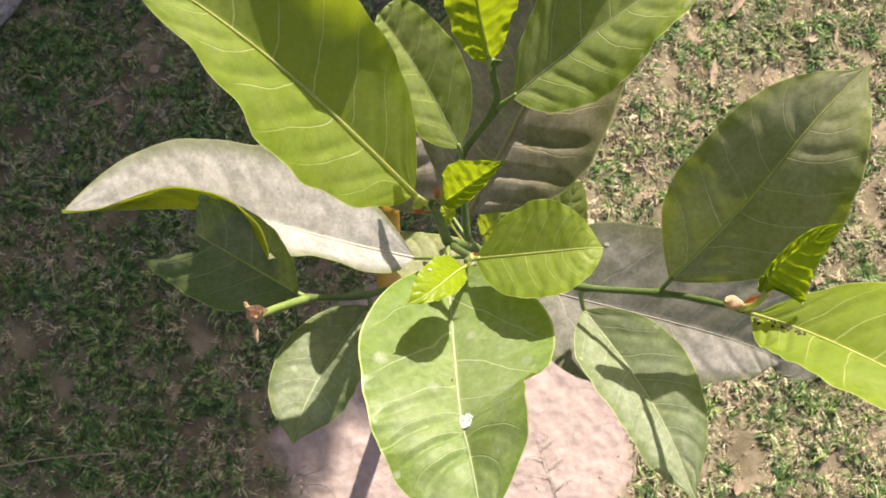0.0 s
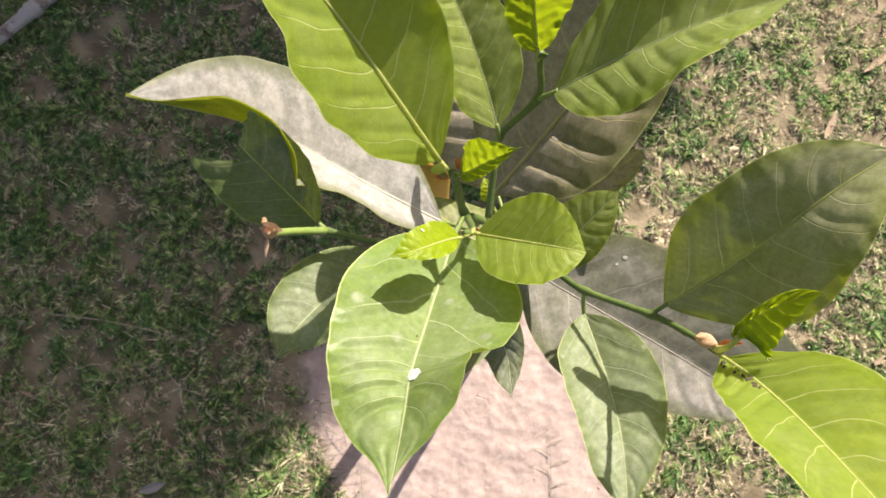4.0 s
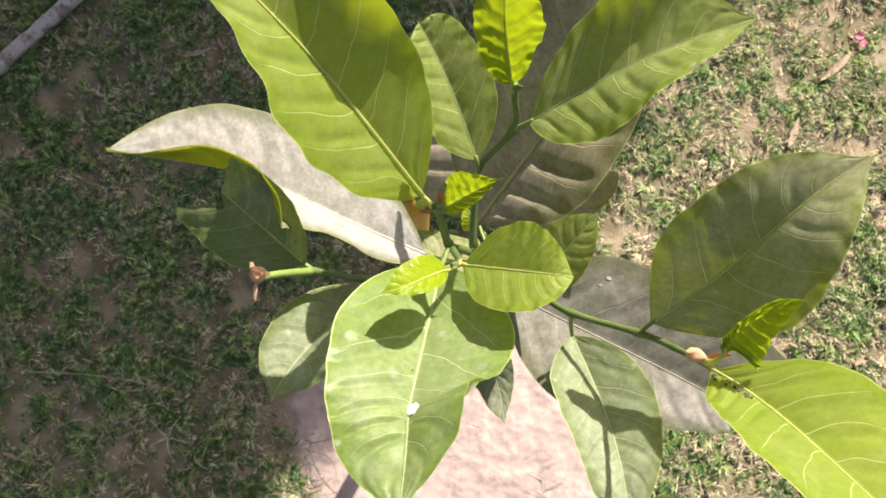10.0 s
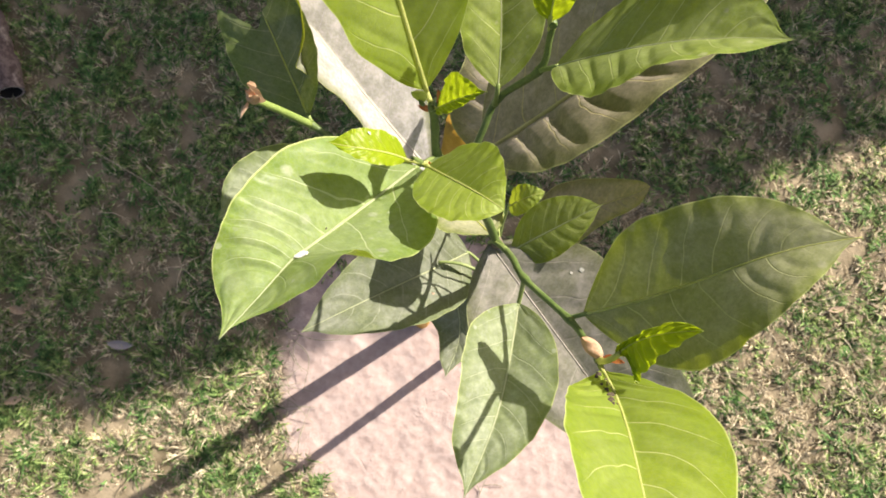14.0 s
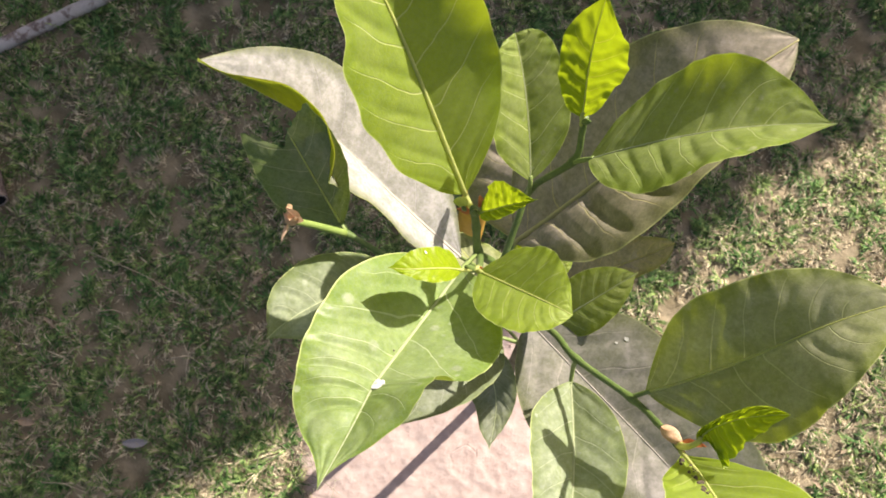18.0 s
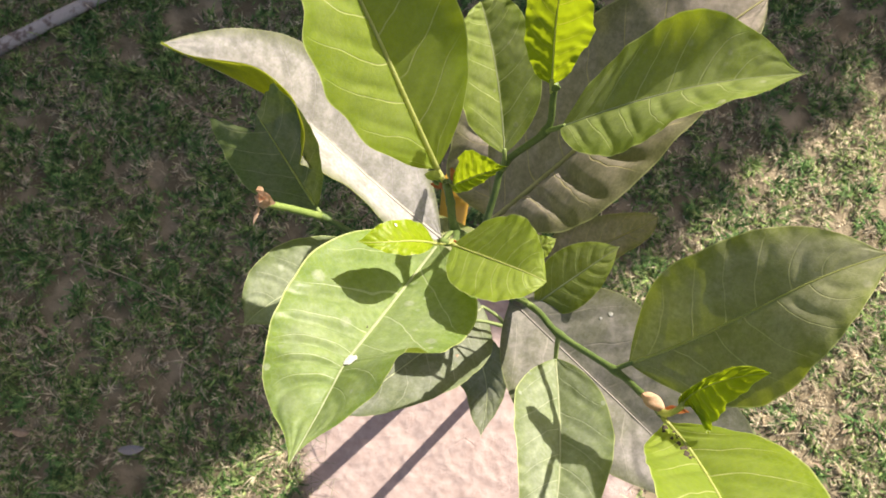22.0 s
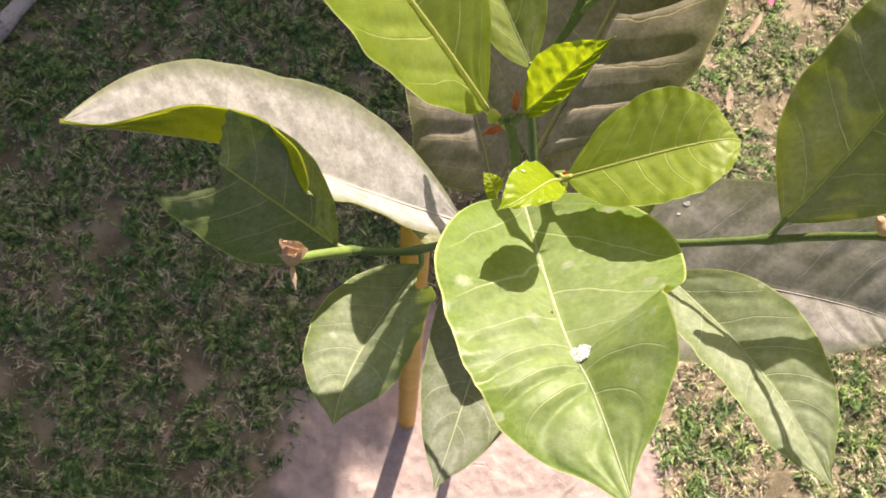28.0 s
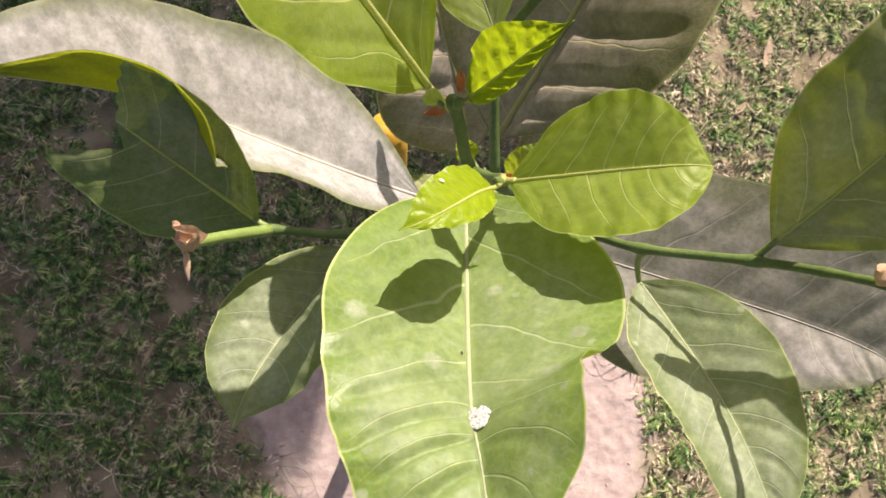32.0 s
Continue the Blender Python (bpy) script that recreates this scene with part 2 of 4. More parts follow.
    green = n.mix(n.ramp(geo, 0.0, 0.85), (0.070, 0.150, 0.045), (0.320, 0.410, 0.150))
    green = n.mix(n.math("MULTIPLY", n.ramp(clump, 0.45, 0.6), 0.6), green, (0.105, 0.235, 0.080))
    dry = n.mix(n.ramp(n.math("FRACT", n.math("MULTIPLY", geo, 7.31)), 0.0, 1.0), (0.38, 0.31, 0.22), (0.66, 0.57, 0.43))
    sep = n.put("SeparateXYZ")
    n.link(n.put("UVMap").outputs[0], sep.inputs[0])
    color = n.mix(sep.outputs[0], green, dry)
    tuft = n.ramp(n.noise(70.0, 2.0, 0.5, vector=place), 0.36, 0.64)
    color = n.mix(1.0, color, n.mix(tuft, (0.54, 0.56, 0.54), (1.40, 1.42, 1.34)), "MULTIPLY")
    skin = n.principled(color, 0.6, spec=0.15)
    trans = n.put("BsdfTranslucent")
    n.link(color, trans.inputs[0])
    mixer = n.put("MixShader")
    mixer.inputs[0].default_value = 0.28
    n.link(skin, mixer.inputs[1])
    n.link(trans.outputs[0], mixer.inputs[2])
    return n.done(mixer.outputs[0])


SOIL, GRASS = ground_material(), grass_material()
YOUNG = leaf_material("young_leaf", (0.30, 0.40, 0.010), (0.19, 0.30, 0.010), (0.52, 0.64, 0.015), 0.02, 7.0, 0.36, 0.50, vein_color=(0.60, 0.62, 0.10))
BRIGHT = leaf_material("bright_leaf", (0.215, 0.315, 0.022), (0.140, 0.240, 0.018), (0.54, 0.64, 0.02), 0.25, 7.0, 0.36, 0.48, dust_color=(0.42, 0.42, 0.27), vein_color=(0.58, 0.62, 0.22), even=0.4)
UNDER = leaf_material("leaf_underside", (0.22, 0.27, 0.04), (0.17, 0.22, 0.03), (0.72, 0.78, 0.05), 0.0, 8.0, 0.5, 0.55, vein_color=(0.45, 0.48, 0.15))
GREEN = leaf_material("green_leaf", (0.125, 0.230, 0.035), (0.08, 0.165, 0.022), (0.48, 0.58, 0.02), 0.52, 7.0, 0.30, 0.34, dust_color=(0.345, 0.375, 0.265), vein_color=(0.50, 0.56, 0.30), swept=0.3, spots=0.10, vein=0.75, blots=0.12, even=0.42)
OLIVE = leaf_material("olive_leaf", (0.14, 0.220, 0.026), (0.09, 0.155, 0.018), (0.48, 0.57, 0.015), 0.38, 7.0, 0.36, 0.36, dust_color=(0.42, 0.42, 0.27), vein_color=(0.50, 0.54, 0.23), swept=0.35, spots=0.12, vein=0.8)
DULL = leaf_material("dull_leaf", (0.135, 0.18, 0.028), (0.09, 0.13, 0.022), (0.40, 0.47, 0.015), 0.80, 7.0, 0.42, 0.28, dust_color=(0.40, 0.385, 0.275), vein_color=(0.50, 0.51, 0.24), swept=0.5, spots=0.03, vein=0.85, blots=0.04)
PALE = leaf_material("pale_leaf", (0.115, 0.165, 0.05), (0.085, 0.13, 0.045), (0.38, 0.47, 0.03), 0.70, 7.0, 0.36, 0.32, dust_color=(0.41, 0.44, 0.35), vein_color=(0.46, 0.50, 0.30), swept=0.35, spots=0.05, vein=0.8, blots=0.05)
DUSTY = leaf_material("dusty_leaf", (0.09, 0.115, 0.045), (0.06, 0.085, 0.035), (0.60, 0.66, 0.03), 1.25, 8.0, 0.46, 0.40, dust_color=(0.455, 0.433, 0.42), vein_color=(0.52, 0.48, 0.36), even=0.86, rim=0.25)
BROWN = leaf_material("brown_dust_leaf", (0.10, 0.11, 0.045), (0.07, 0.08, 0.035), (0.30, 0.32, 0.02), 1.0, 8.0, 0.46, 0.16, dust_color=(0.375, 0.32, 0.275), vein_color=(0.52, 0.46, 0.18), even=0.65, swept=0.45, rim=0.5)
GREY = leaf_material("grey_leaf", (0.085, 0.115, 0.05), (0.065, 0.095, 0.04), (0.30, 0.36, 0.03), 0.80, 7.0, 0.44, 0.22, dust_color=(0.275, 0.285, 0.245), vein_color=(0.42, 0.44, 0.30), even=0.4, vein=0.8, rim=0.25)
ASHEN = leaf_material("ashen_leaf", (0.09, 0.10, 0.05), (0.06, 0.08, 0.04), (0.30, 0.34, 0.03), 1.0, 8.0, 0.5, 0.16, dust_color=(0.335, 0.31, 0.30), vein_color=(0.44, 0.41, 0.33), even=0.5, vein=0.6, rim=0.25)
# for the notched leaf: darkened and less translucent, its shade put into the colour
SHADED = leaf_material("shaded_leaf", (0.10, 0.17, 0.032), (0.07, 0.125, 0.024), (0.28, 0.34, 0.02), 0.60, 7.0, 0.42, 0.15, dust_color=(0.31, 0.31, 0.22), vein_color=(0.42, 0.43, 0.22), even=0.4, swept=0.35, rim=0.6)
STEM = plain_material("green_stem", (0.072, 0.122, 0.027), (0.150, 0.210, 0.060), 60.0, 0.5, 0.25, 0.0006, spec=0.5)
STUB = plain_material("pale_shoot", (0.16, 0.24, 0.05), (0.29, 0.37, 0.11), 60.0, 0.5, 0.2, 0.0005, spec=0.4)
STALK = plain_material("leaf_stalk", (0.17, 0.24, 0.06), (0.30, 0.37, 0.13), 70.0, 0.5, 0.25, 0.0005, 0.1, spec=0.45)
RIB = plain_material("leaf_rib", (0.60, 0.64, 0.18), (0.74, 0.76, 0.32), 80.0, 0.5, 0.2, 0.0004, 0.5)
PALE_RIB = plain_material("pale_rib", (0.46, 0.51, 0.27), (0.58, 0.62, 0.40), 80.0, 0.6, 0.2, 0.0004, 0.4)
OCHRE_RIB = plain_material("ochre_rib", (0.48, 0.45, 0.19), (0.62, 0.58, 0.29), 80.0, 0.7, 0.2, 0.0004, 0.3)
DUSTY_RIB = plain_material("dusty_rib", (0.54, 0.50, 0.42), (0.66, 0.62, 0.54), 80.0, 0.8, 0.2, 0.0004, 0.2)
ASHEN_RIB = plain_material("ashen_rib", (0.27, 0.25, 0.22), (0.36, 0.33, 0.30), 80.0, 0.8, 0.2, 0.0004)
BARK = plain_material("brown_bark", (0.13, 0.10, 0.07), (0.26, 0.22, 0.17), 40.0, 0.85, 0.6, 0.002)
HUSK = plain_material("dry_husk", (0.58, 0.33, 0.19), (0.78, 0.58, 0.42), 90.0, 0.65, 0.4, 0.0008, 0.3)
ORANGE = plain_material("orange_husk", (0.45, 0.11, 0.03), (0.65, 0.25, 0.10), 120.0, 0.6, 0.4, 0.0006, 0.3)
BAMBOO = plain_material("yellow_cane", (0.58, 0.30, 0.025), (0.72, 0.43, 0.07), 22.0, 0.5, 0.2, 0.0008, spec=0.45)


# ---- mesh helpers ----
def mesh_ob(name, verts, faces, mat, parent=None, label="", uvs=None, smooth=True):
    me = bpy.data.meshes.new(name)
    me.from_pydata([tuple(p) for p in verts], [], faces)
    if uvs is not None:
        layer = me.uv_layers.new(name="UVMap")
        flat = np.array([uvs[i] for face in faces for i in face], dtype=np.float32)
        layer.data.foreach_set("uv", flat.ravel())
    me.materials.append(mat)
    if smooth:
        me.polygons.foreach_set("use_smooth", [True] * len(me.polygons))
    me.update()
    ob = new(name, me)
    if parent is not None:
        ob.parent = parent
    if label:
        ob["label"] = label
    return ob


def bern(n, u):
    return np.stack([math.comb(n, k) * u**k * (1 - u) ** (n - k) for k in range(n + 1)], 1)


def smooth_line(points, count):
    """A Catmull-Rom line through a few points."""
    P = np.array(points, float)
    P = np.vstack([2 * P[0] - P[1], P, 2 * P[-1] - P[-2]])
    segs, out = len(P) - 3, []
    for s in np.linspace(0, segs - 1e-6, count):
        k, f = int(s), s - int(s)
        a, b, c, d = P[k : k + 4]
        out.append(0.5 * (2 * b + (c - a) * f + (2 * a - 5 * b + 4 * c - d) * f * f + (3 * b - a - 3 * c + d) * f**3))
    return np.array(out)


def tube_data(line, radii, sides=10, rough=0.0, seed=0, cap=True):
    """Vertices and faces of a tube along a line, with its own radius at each ring."""
    rng = np.random.default_rng(seed)
    line, verts, faces = np.array(line, float), [], []
    tang = np.gradient(line, axis=0)
    tang /= np.linalg.norm(tang, axis=1)[:, None] + 1e-12
    x = np.cross(tang[0], (0.3, 0.9, 0.2))
    for i, (p, t) in enumerate(zip(line, tang)):
        x = x - t * (x @ t)
        x /= np.linalg.norm(x)
        y = np.cross(t, x)
        for k in range(sides):
            a = 2 * math.pi * k / sides
            r = radii[i] * (1 + rough * rng.normal())
            verts.append(p + r * (math.cos(a) * x + math.sin(a) * y))
    n = len(line)
    for i in range(n - 1):
        for k in range(sides):
            j = (k + 1) % sides
            faces.append((i * sides + k, i * sides + j, (i + 1) * sides + j, (i + 1) * sides + k))
    if cap:
        faces.append(tuple(range(sides - 1, -1, -1)))
        faces.append(tuple((n - 1) * sides + k for k in range(sides)))
    return verts, faces


def tube(name, points, r0, r1, mat, parent, label="", count=24, sides=10, rough=0.0, swell=(), seed=0):
    line = smooth_line(points, count)
    s = np.linspace(0, 1, count)
    radii = r0 + (r1 - r0) * s
    for at, amount, width in swell:
        radii = radii + amount * np.exp(-(((s - at) / width) ** 2))
    verts, faces = tube_data(line, radii, sides, rough, seed)
    return mesh_ob(name, verts, faces, mat, parent, label)


# ---- ground ----
rng = np.random.default_rng(7)


def rise(x, y):
    """Height of the ground: small swells, and clods on the bare earth."""
    h = 0.012 * noise.noise((x * 1.7, y * 1.7, 0.3)) + 0.005 * noise.noise((x * 7, y * 7, 4.0))
    h += 0.0035 * noise.noise((x * 28, y * 28, 9.0)) + 0.0016 * noise.noise((x * 75, y * 75, 2.0))
    return h


def bare_at(x, y):
    d = math.hypot((x - PATCH[0]) / PATCH[2], (y - PATCH[1]) / PATCH[3])
    return d + 0.16 * noise.noise((x * 9, y * 9, 1.0)) + 0.08 * noise.noise((x * 25, y * 25, 5.0))


def build_ground():
    near = np.concatenate([np.linspace(-60, -3, 12)[:-1], np.linspace(-3, -1.6, 8)[:-1], np.linspace(-1.6, -0.4, 61)[:-1], np.linspace(-0.4, 0.6, 251), np.linspace(0.6, 1.6, 51)[1:], np.linspace(1.6, 3, 8)[1:], np.linspace(3, 60, 12)[1:]])
    verts, faces, n = [], [], len(near)
    for y in near:
        for x in near:
            verts.append((x, y, rise(x, y) if abs(x) < 3 and abs(y) < 3 else 0.0))
    for j in range(n - 1):
        for i in range(n - 1):
            a = j * n + i
            faces.append((a, a + 1, a + n + 1, a + n))
    ob = mesh_ob("ground", verts, faces, SOIL)
    return tagged(ob, "worn lawn soil with a bare pale earth patch", "ground", kind="structure")


def build_grass(count):
    """Short uneven lawn, thinner and drier in places, parting round the bare earth."""
    verts, faces, shades = [], [], []
    made = 0
    while made < count:
        if made % 6:
            x, y = rng.uniform(-1.75, 1.35), rng.uniform(-0.85, 1.65)
        else:
            x, y = rng.normal(-0.2, 1.2), rng.normal(0.4, 1.0)
        edge = bare_at(x, y)
        if edge < 0.93 and rng.random() > 0.012:
            continue
        if edge < 1.12 and rng.random() > (edge - 0.80) * 2.6:
            continue
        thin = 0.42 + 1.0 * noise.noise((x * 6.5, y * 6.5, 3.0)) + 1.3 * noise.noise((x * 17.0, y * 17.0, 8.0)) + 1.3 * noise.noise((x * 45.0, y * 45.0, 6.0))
        if rng.random() > 0.24 + 0.72 * thin:
            continue
        made += 1
        z = rise(x, y)
        tuft = noise.cell((x * 55.0, y * 55.0, 1.0))
        # more pale straw towards the sunlit side: the sunlight is put into the colour
        sunny = min(1.0, max(0.0, (x - 0.45 * y + 0.45) / 0.6))
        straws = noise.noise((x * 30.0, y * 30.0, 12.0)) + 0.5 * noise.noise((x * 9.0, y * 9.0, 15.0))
        dry = 1.0 if rng.random() < 0.50 + 0.9 * straws - 0.20 * thin + 0.24 * sunny else 0.0
        head = tuft * 6.28 + rng.normal() * 0.9
        lay = 0.35 + rng.beta(2.2, 1.5) * 1.15
        size = (rng.gamma(4.0, 0.0031) + 0.005) * (0.7 + 0.65 * min(1.0, max(0.0, thin)))
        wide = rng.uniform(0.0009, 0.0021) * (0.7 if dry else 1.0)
        dx, dy = math.cos(head), math.sin(head)
        k = len(verts)
        px, py = -dy * wide, dx * wide
        for s in (0.0, 0.5, 1.0):
            bend = lay * (0.55 + 0.6 * s)
            out, up = size * s * math.sin(min(bend, 1.62)), size * s * math.cos(min(bend, 1.55))
            cx, cy, cz = x + dx * out, y + dy * out, z + up + 0.001
            if s < 1.0:
                w = 1.0 if s == 0.5 else 0.7
                verts += [(cx - px * w, cy - py * w, cz), (cx + px * w, cy + py * w, cz + 0.0004)]
            else:
                verts.append((cx, cy, cz))
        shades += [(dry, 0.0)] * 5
        faces += [(k, k + 1, k + 3, k + 2), (k + 2, k + 3, k + 4)]
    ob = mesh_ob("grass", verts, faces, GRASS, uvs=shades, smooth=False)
    return tagged(ob, "short worn lawn grass, green mixed with dry straw", "grass", kind="stuff")


build_ground()
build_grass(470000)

# ---- the sapling ----
# midrib (four control points), twist, fold of the two halves, widths of the two halves
LEAF_FORMS = {
    "big_bright": (
        ((-0.0006, 0.1303, 1.0509), (-0.0505, 0.1543, 1.1269), (-0.0796, 0.1774, 1.1501), (-0.1384, 0.1963, 1.1883)),
        (-0.07, -0.06, -0.00), (0.33, 0.18, 0.56, 0.14), (0.18, 0.17, 0.18, 0.16),
        (0.0570, 0.0280, 0.0935, -0.0030, 0.0378, 0.0027),
        (0.0603, 0.0420, 0.0641, 0.0584, 0.0518, -0.0002),
    ),
    "dusty_arch": (
        ((0.0047, 0.1228, 0.8986), (-0.1414, 0.1281, 0.9925), (-0.1070, 0.1506, 0.9529), (-0.2035, 0.1092, 1.0590)),
        (-0.21, -0.28, -0.83), (0.11, 1.50, -0.80, 2.16), (0.40, 0.11, 0.86, 1.16),
        (0.0945, -0.0900, 0.1700, 0.1065, -0.0148, 0.0020),
        (0.0856, 0.0552, 0.0446, 0.0403, 0.0712, 0.0004),
    ),
    "notched": (
        ((-0.0765, 0.0797, 0.9742), (-0.1120, 0.0970, 1.0010), (-0.1450, 0.1130, 1.0265), (-0.1720, 0.1260, 1.0375)),
        (0.49, 0.47, 0.48), (0.14, 0.30, -0.20, -0.36), (0.31, 0.30, 0.24, 0.28),
        (0.0464, 0.0400, 0.0400, 0.0410, 0.0390, 0.0240),
        (0.0290, 0.0430, 0.0420, 0.0340, 0.0220, 0.0060),
    ),
    "lower_left": (
        ((-0.0276, 0.0744, 0.9590), (-0.0510, 0.0460, 0.9415), (-0.0716, 0.0085, 0.9664), (-0.0738, -0.0171, 0.9743)),
        (-0.46, -0.32, -0.09), (0.86, 1.06, 0.97, 0.05), (0.41, 0.71, 0.86, 0.45),
        (0.1387, 0.0932, 0.0619, 0.0504, 0.0359, -0.0002),
        (0.0327, 0.0320, 0.0363, 0.0400, 0.0314, 0.0001),
    ),
    "central": (
        ((0.0221, 0.0929, 1.0232), (0.0248, -0.0530, 1.1367), (0.0231, 0.0255, 1.0990), (0.0324, -0.0546, 1.1409)),
        (-0.08, -0.17, -0.43), (0.80, -0.33, 1.21, 0.04), (0.70, 0.15, 0.79, -0.02),
        (0.1176, 0.0377, 0.0242, 0.0514, 0.0591, -0.0060),
        (0.1208, -0.0026, 0.0956, -0.0059, 0.0811, 0.0002),
    ),
    "small_bright": (
        ((0.0280, 0.0806, 1.0802), (0.0187, 0.0730, 1.1017), (0.0105, 0.0605, 1.1128), (-0.0038, 0.0540, 1.1116)),
        (-0.03, -0.06, -0.06), (0.07, 0.07, 0.06, 0.11), (0.11, 0.04, -0.01, 0.09),
        (0.0087, 0.0097, 0.0107, 0.0084, 0.0029, -0.0000),
        (0.0191, 0.0130, 0.0121, 0.0143, 0.0110, 0.0000),
    ),
    "round_bright": (
        ((0.0359, 0.0890, 1.0635), (0.0675, 0.0840, 1.1074), (0.0812, 0.0829, 1.1265), (0.0963, 0.0853, 1.1192)),
        (0.00, -0.00, 0.03), (0.28, 0.06, 0.43, -0.05), (0.24, 0.25, 0.14, 0.10),
        (0.0336, 0.0326, 0.0304, 0.0249, 0.0144, -0.0000),
        (0.0320, 0.0277, 0.0286, 0.0266, 0.0149, 0.0001),
    ),
    "upper_mid": (
        ((0.0289, 0.1698, 1.0260), (-0.0009, 0.2125, 1.0620), (-0.0257, 0.2270, 1.0921), (-0.0256, 0.2270, 1.0917)),
        (-0.20, -0.22, -0.17), (0.31, 0.57, 0.44, 0.27), (0.29, 0.37, 0.28, 0.30),
        (0.0505, 0.0360, 0.0331, 0.0328, 0.0234, 0.0001),
        (0.0415, 0.0325, 0.0243, 0.0240, 0.0222, 0.0001),
    ),
    "crinkled_top": (
        ((0.0399, 0.2001, 1.0923), (0.0336, 0.2093, 1.1135), (0.0257, 0.2171, 1.1315), (0.0208, 0.2337, 1.1669)),
        (0.22, 0.25, 0.33), (0.27, 0.26, 0.09, -0.01), (0.34, 0.23, 0.23, 0.29),
        (0.0208, 0.0123, 0.0169, 0.0246, 0.0178, 0.0000),
        (0.0181, 0.0102, 0.0213, 0.0336, 0.0246, 0.0003),
    ),
    "upper_right": (
        ((0.0565, 0.1871, 1.0721), (0.0871, 0.2019, 1.1195), (0.1147, 0.2192, 1.1434), (0.1524, 0.2284, 1.1729)),
        (0.26, 0.20, 0.16), (0.06, 0.02, 0.06, 0.08), (0.53, -0.44, 1.28, 0.27),
        (0.0525, 0.0387, 0.0579, 0.0531, 0.0363, -0.0013),
        (0.0476, 0.0392, 0.0508, 0.0658, 0.0451, 0.0003),
    ),
    "big_dusty": (
        ((0.0397, 0.1396, 0.9679), (0.0712, 0.1992, 1.0148), (0.0913, 0.2384, 1.0976), (0.1262, 0.3053, 1.1121)),
        (0.27, 0.33, 0.13), (-0.06, 0.03, 0.12, 0.15), (0.58, 0.60, 0.45, 0.20),
        (0.1279, 0.0946, 0.0643, 0.0595, 0.0678, 0.0025),
        (0.0491, 0.1151, 0.0880, 0.0245, 0.0552, -0.0006),
    ),
    "right_big": (
        ((0.1704, 0.0892, 1.0111), (0.2139, 0.1373, 1.0739), (0.2086, 0.1541, 1.1004), (0.2472, 0.1917, 1.1223)),
        (-0.01, 0.11, 0.15), (0.22, 0.40, 0.15, 0.19), (0.06, 0.13, 0.72, 0.20),
        (0.0605, 0.0573, 0.0350, 0.0493, 0.0349, -0.0027),
        (0.0517, 0.0652, 0.0510, 0.0410, 0.0415, -0.0003),
    ),
    "right_lower": (
        ((0.1322, 0.0794, 0.9330), (0.1691, 0.0122, 0.9779), (0.1735, -0.0003, 0.9823), (0.1853, -0.0479, 0.9967)),
        (-0.05, 0.01, -0.13), (0.80, 0.33, 0.33, 0.43), (0.61, 0.62, 0.50, 0.06),
        (0.0580, 0.0362, 0.0381, 0.0328, 0.0207, 0.0005),
        (0.0641, 0.0473, 0.0204, 0.0356, 0.0333, -0.0004),
    ),
    "right_yellow": (
        ((0.1944, 0.0597, 1.0728), (0.2174, 0.0442, 1.1107), (0.2241, 0.0200, 1.1613), (0.2621, -0.0229, 1.2104)),
        (-0.04, 0.15, 0.34), (0.29, 0.50, 0.35, 0.22), (0.21, 0.50, 0.37, 0.32),
        (0.0085, 0.0574, 0.0558, 0.0494, 0.0321, 0.0000),
        (0.0294, 0.0405, 0.0354, 0.0597, 0.0534, 0.0001),
    ),
    "right_back": (
        ((0.0789, 0.1128, 0.8693), (0.1972, 0.0680, 0.9474), (0.2794, 0.0516, 0.9694), (0.2668, 0.0351, 0.9533)),
        (-0.15, -0.42, -0.30), (0.10, 0.10, 0.20, 0.15), (0.31, 0.23, 0.21, 0.29),
        (0.1172, 0.0440, 0.0842, 0.0334, 0.0821, 0.0005),
        (0.1028, 0.0614, 0.0310, 0.0199, 0.0209, 0.0005),
    ),
    "crinkled_right": (
        ((0.1942, 0.0676, 1.0918), (0.1944, 0.0757, 1.0859), (0.1975, 0.0872, 1.1087), (0.2131, 0.0964, 1.1414)),
        (0.40, 0.30, 0.26), (0.19, 0.16, 0.16, 0.14), (0.56, 0.27, 0.20, 0.18),
        (0.0070, 0.0024, 0.0010, 0.0058, 0.0098, 0.0001),
        (0.0312, 0.0271, 0.0223, 0.0170, 0.0130, 0.0003),
    ),
    "small_top": (
        ((0.0160, 0.1214, 1.0636), (0.0255, 0.1223, 1.0878), (0.0345, 0.1259, 1.1071), (0.0448, 0.1307, 1.1185)),
        (-0.29, -0.36, -0.46), (0.34, 0.21, 0.24, 0.52), (0.34, 0.15, 0.03, 0.14),
        (0.0123, 0.0177, 0.0202, 0.0167, 0.0080, -0.0000),
        (0.0118, 0.0068, 0.0066, 0.0055, 0.0019, -0.0000),
    ),
    "low_front": (
        ((0.0537, 0.1214, 0.7026), (0.0402, 0.0784, 0.7330), (0.0182, 0.0155, 0.7793), (-0.0060, -0.0493, 0.7952)),
        (0.14, 0.04, -0.07), (0.25, 0.36, 0.54, 0.46), (0.47, 0.54, 0.44, 0.23),
        (0.0533, 0.0600, 0.0552, 0.0543, 0.0455, -0.0002),
        (0.0729, 0.0581, 0.0518, 0.0478, 0.0344, 0.0003),
    ),
    "mid_right": (
        ((0.0989, 0.1167, 0.8811), (0.1110, 0.1400, 0.9040), (0.1225, 0.1615, 0.9230), (0.1325, 0.1795, 0.9350)),
        (0.20, 0.20, 0.26), (0.10, 0.19, 0.23, 0.16), (0.10, 0.19, 0.26, 0.30),
        (0.0270, 0.0280, 0.0270, 0.0240, 0.0180, 0.0001),
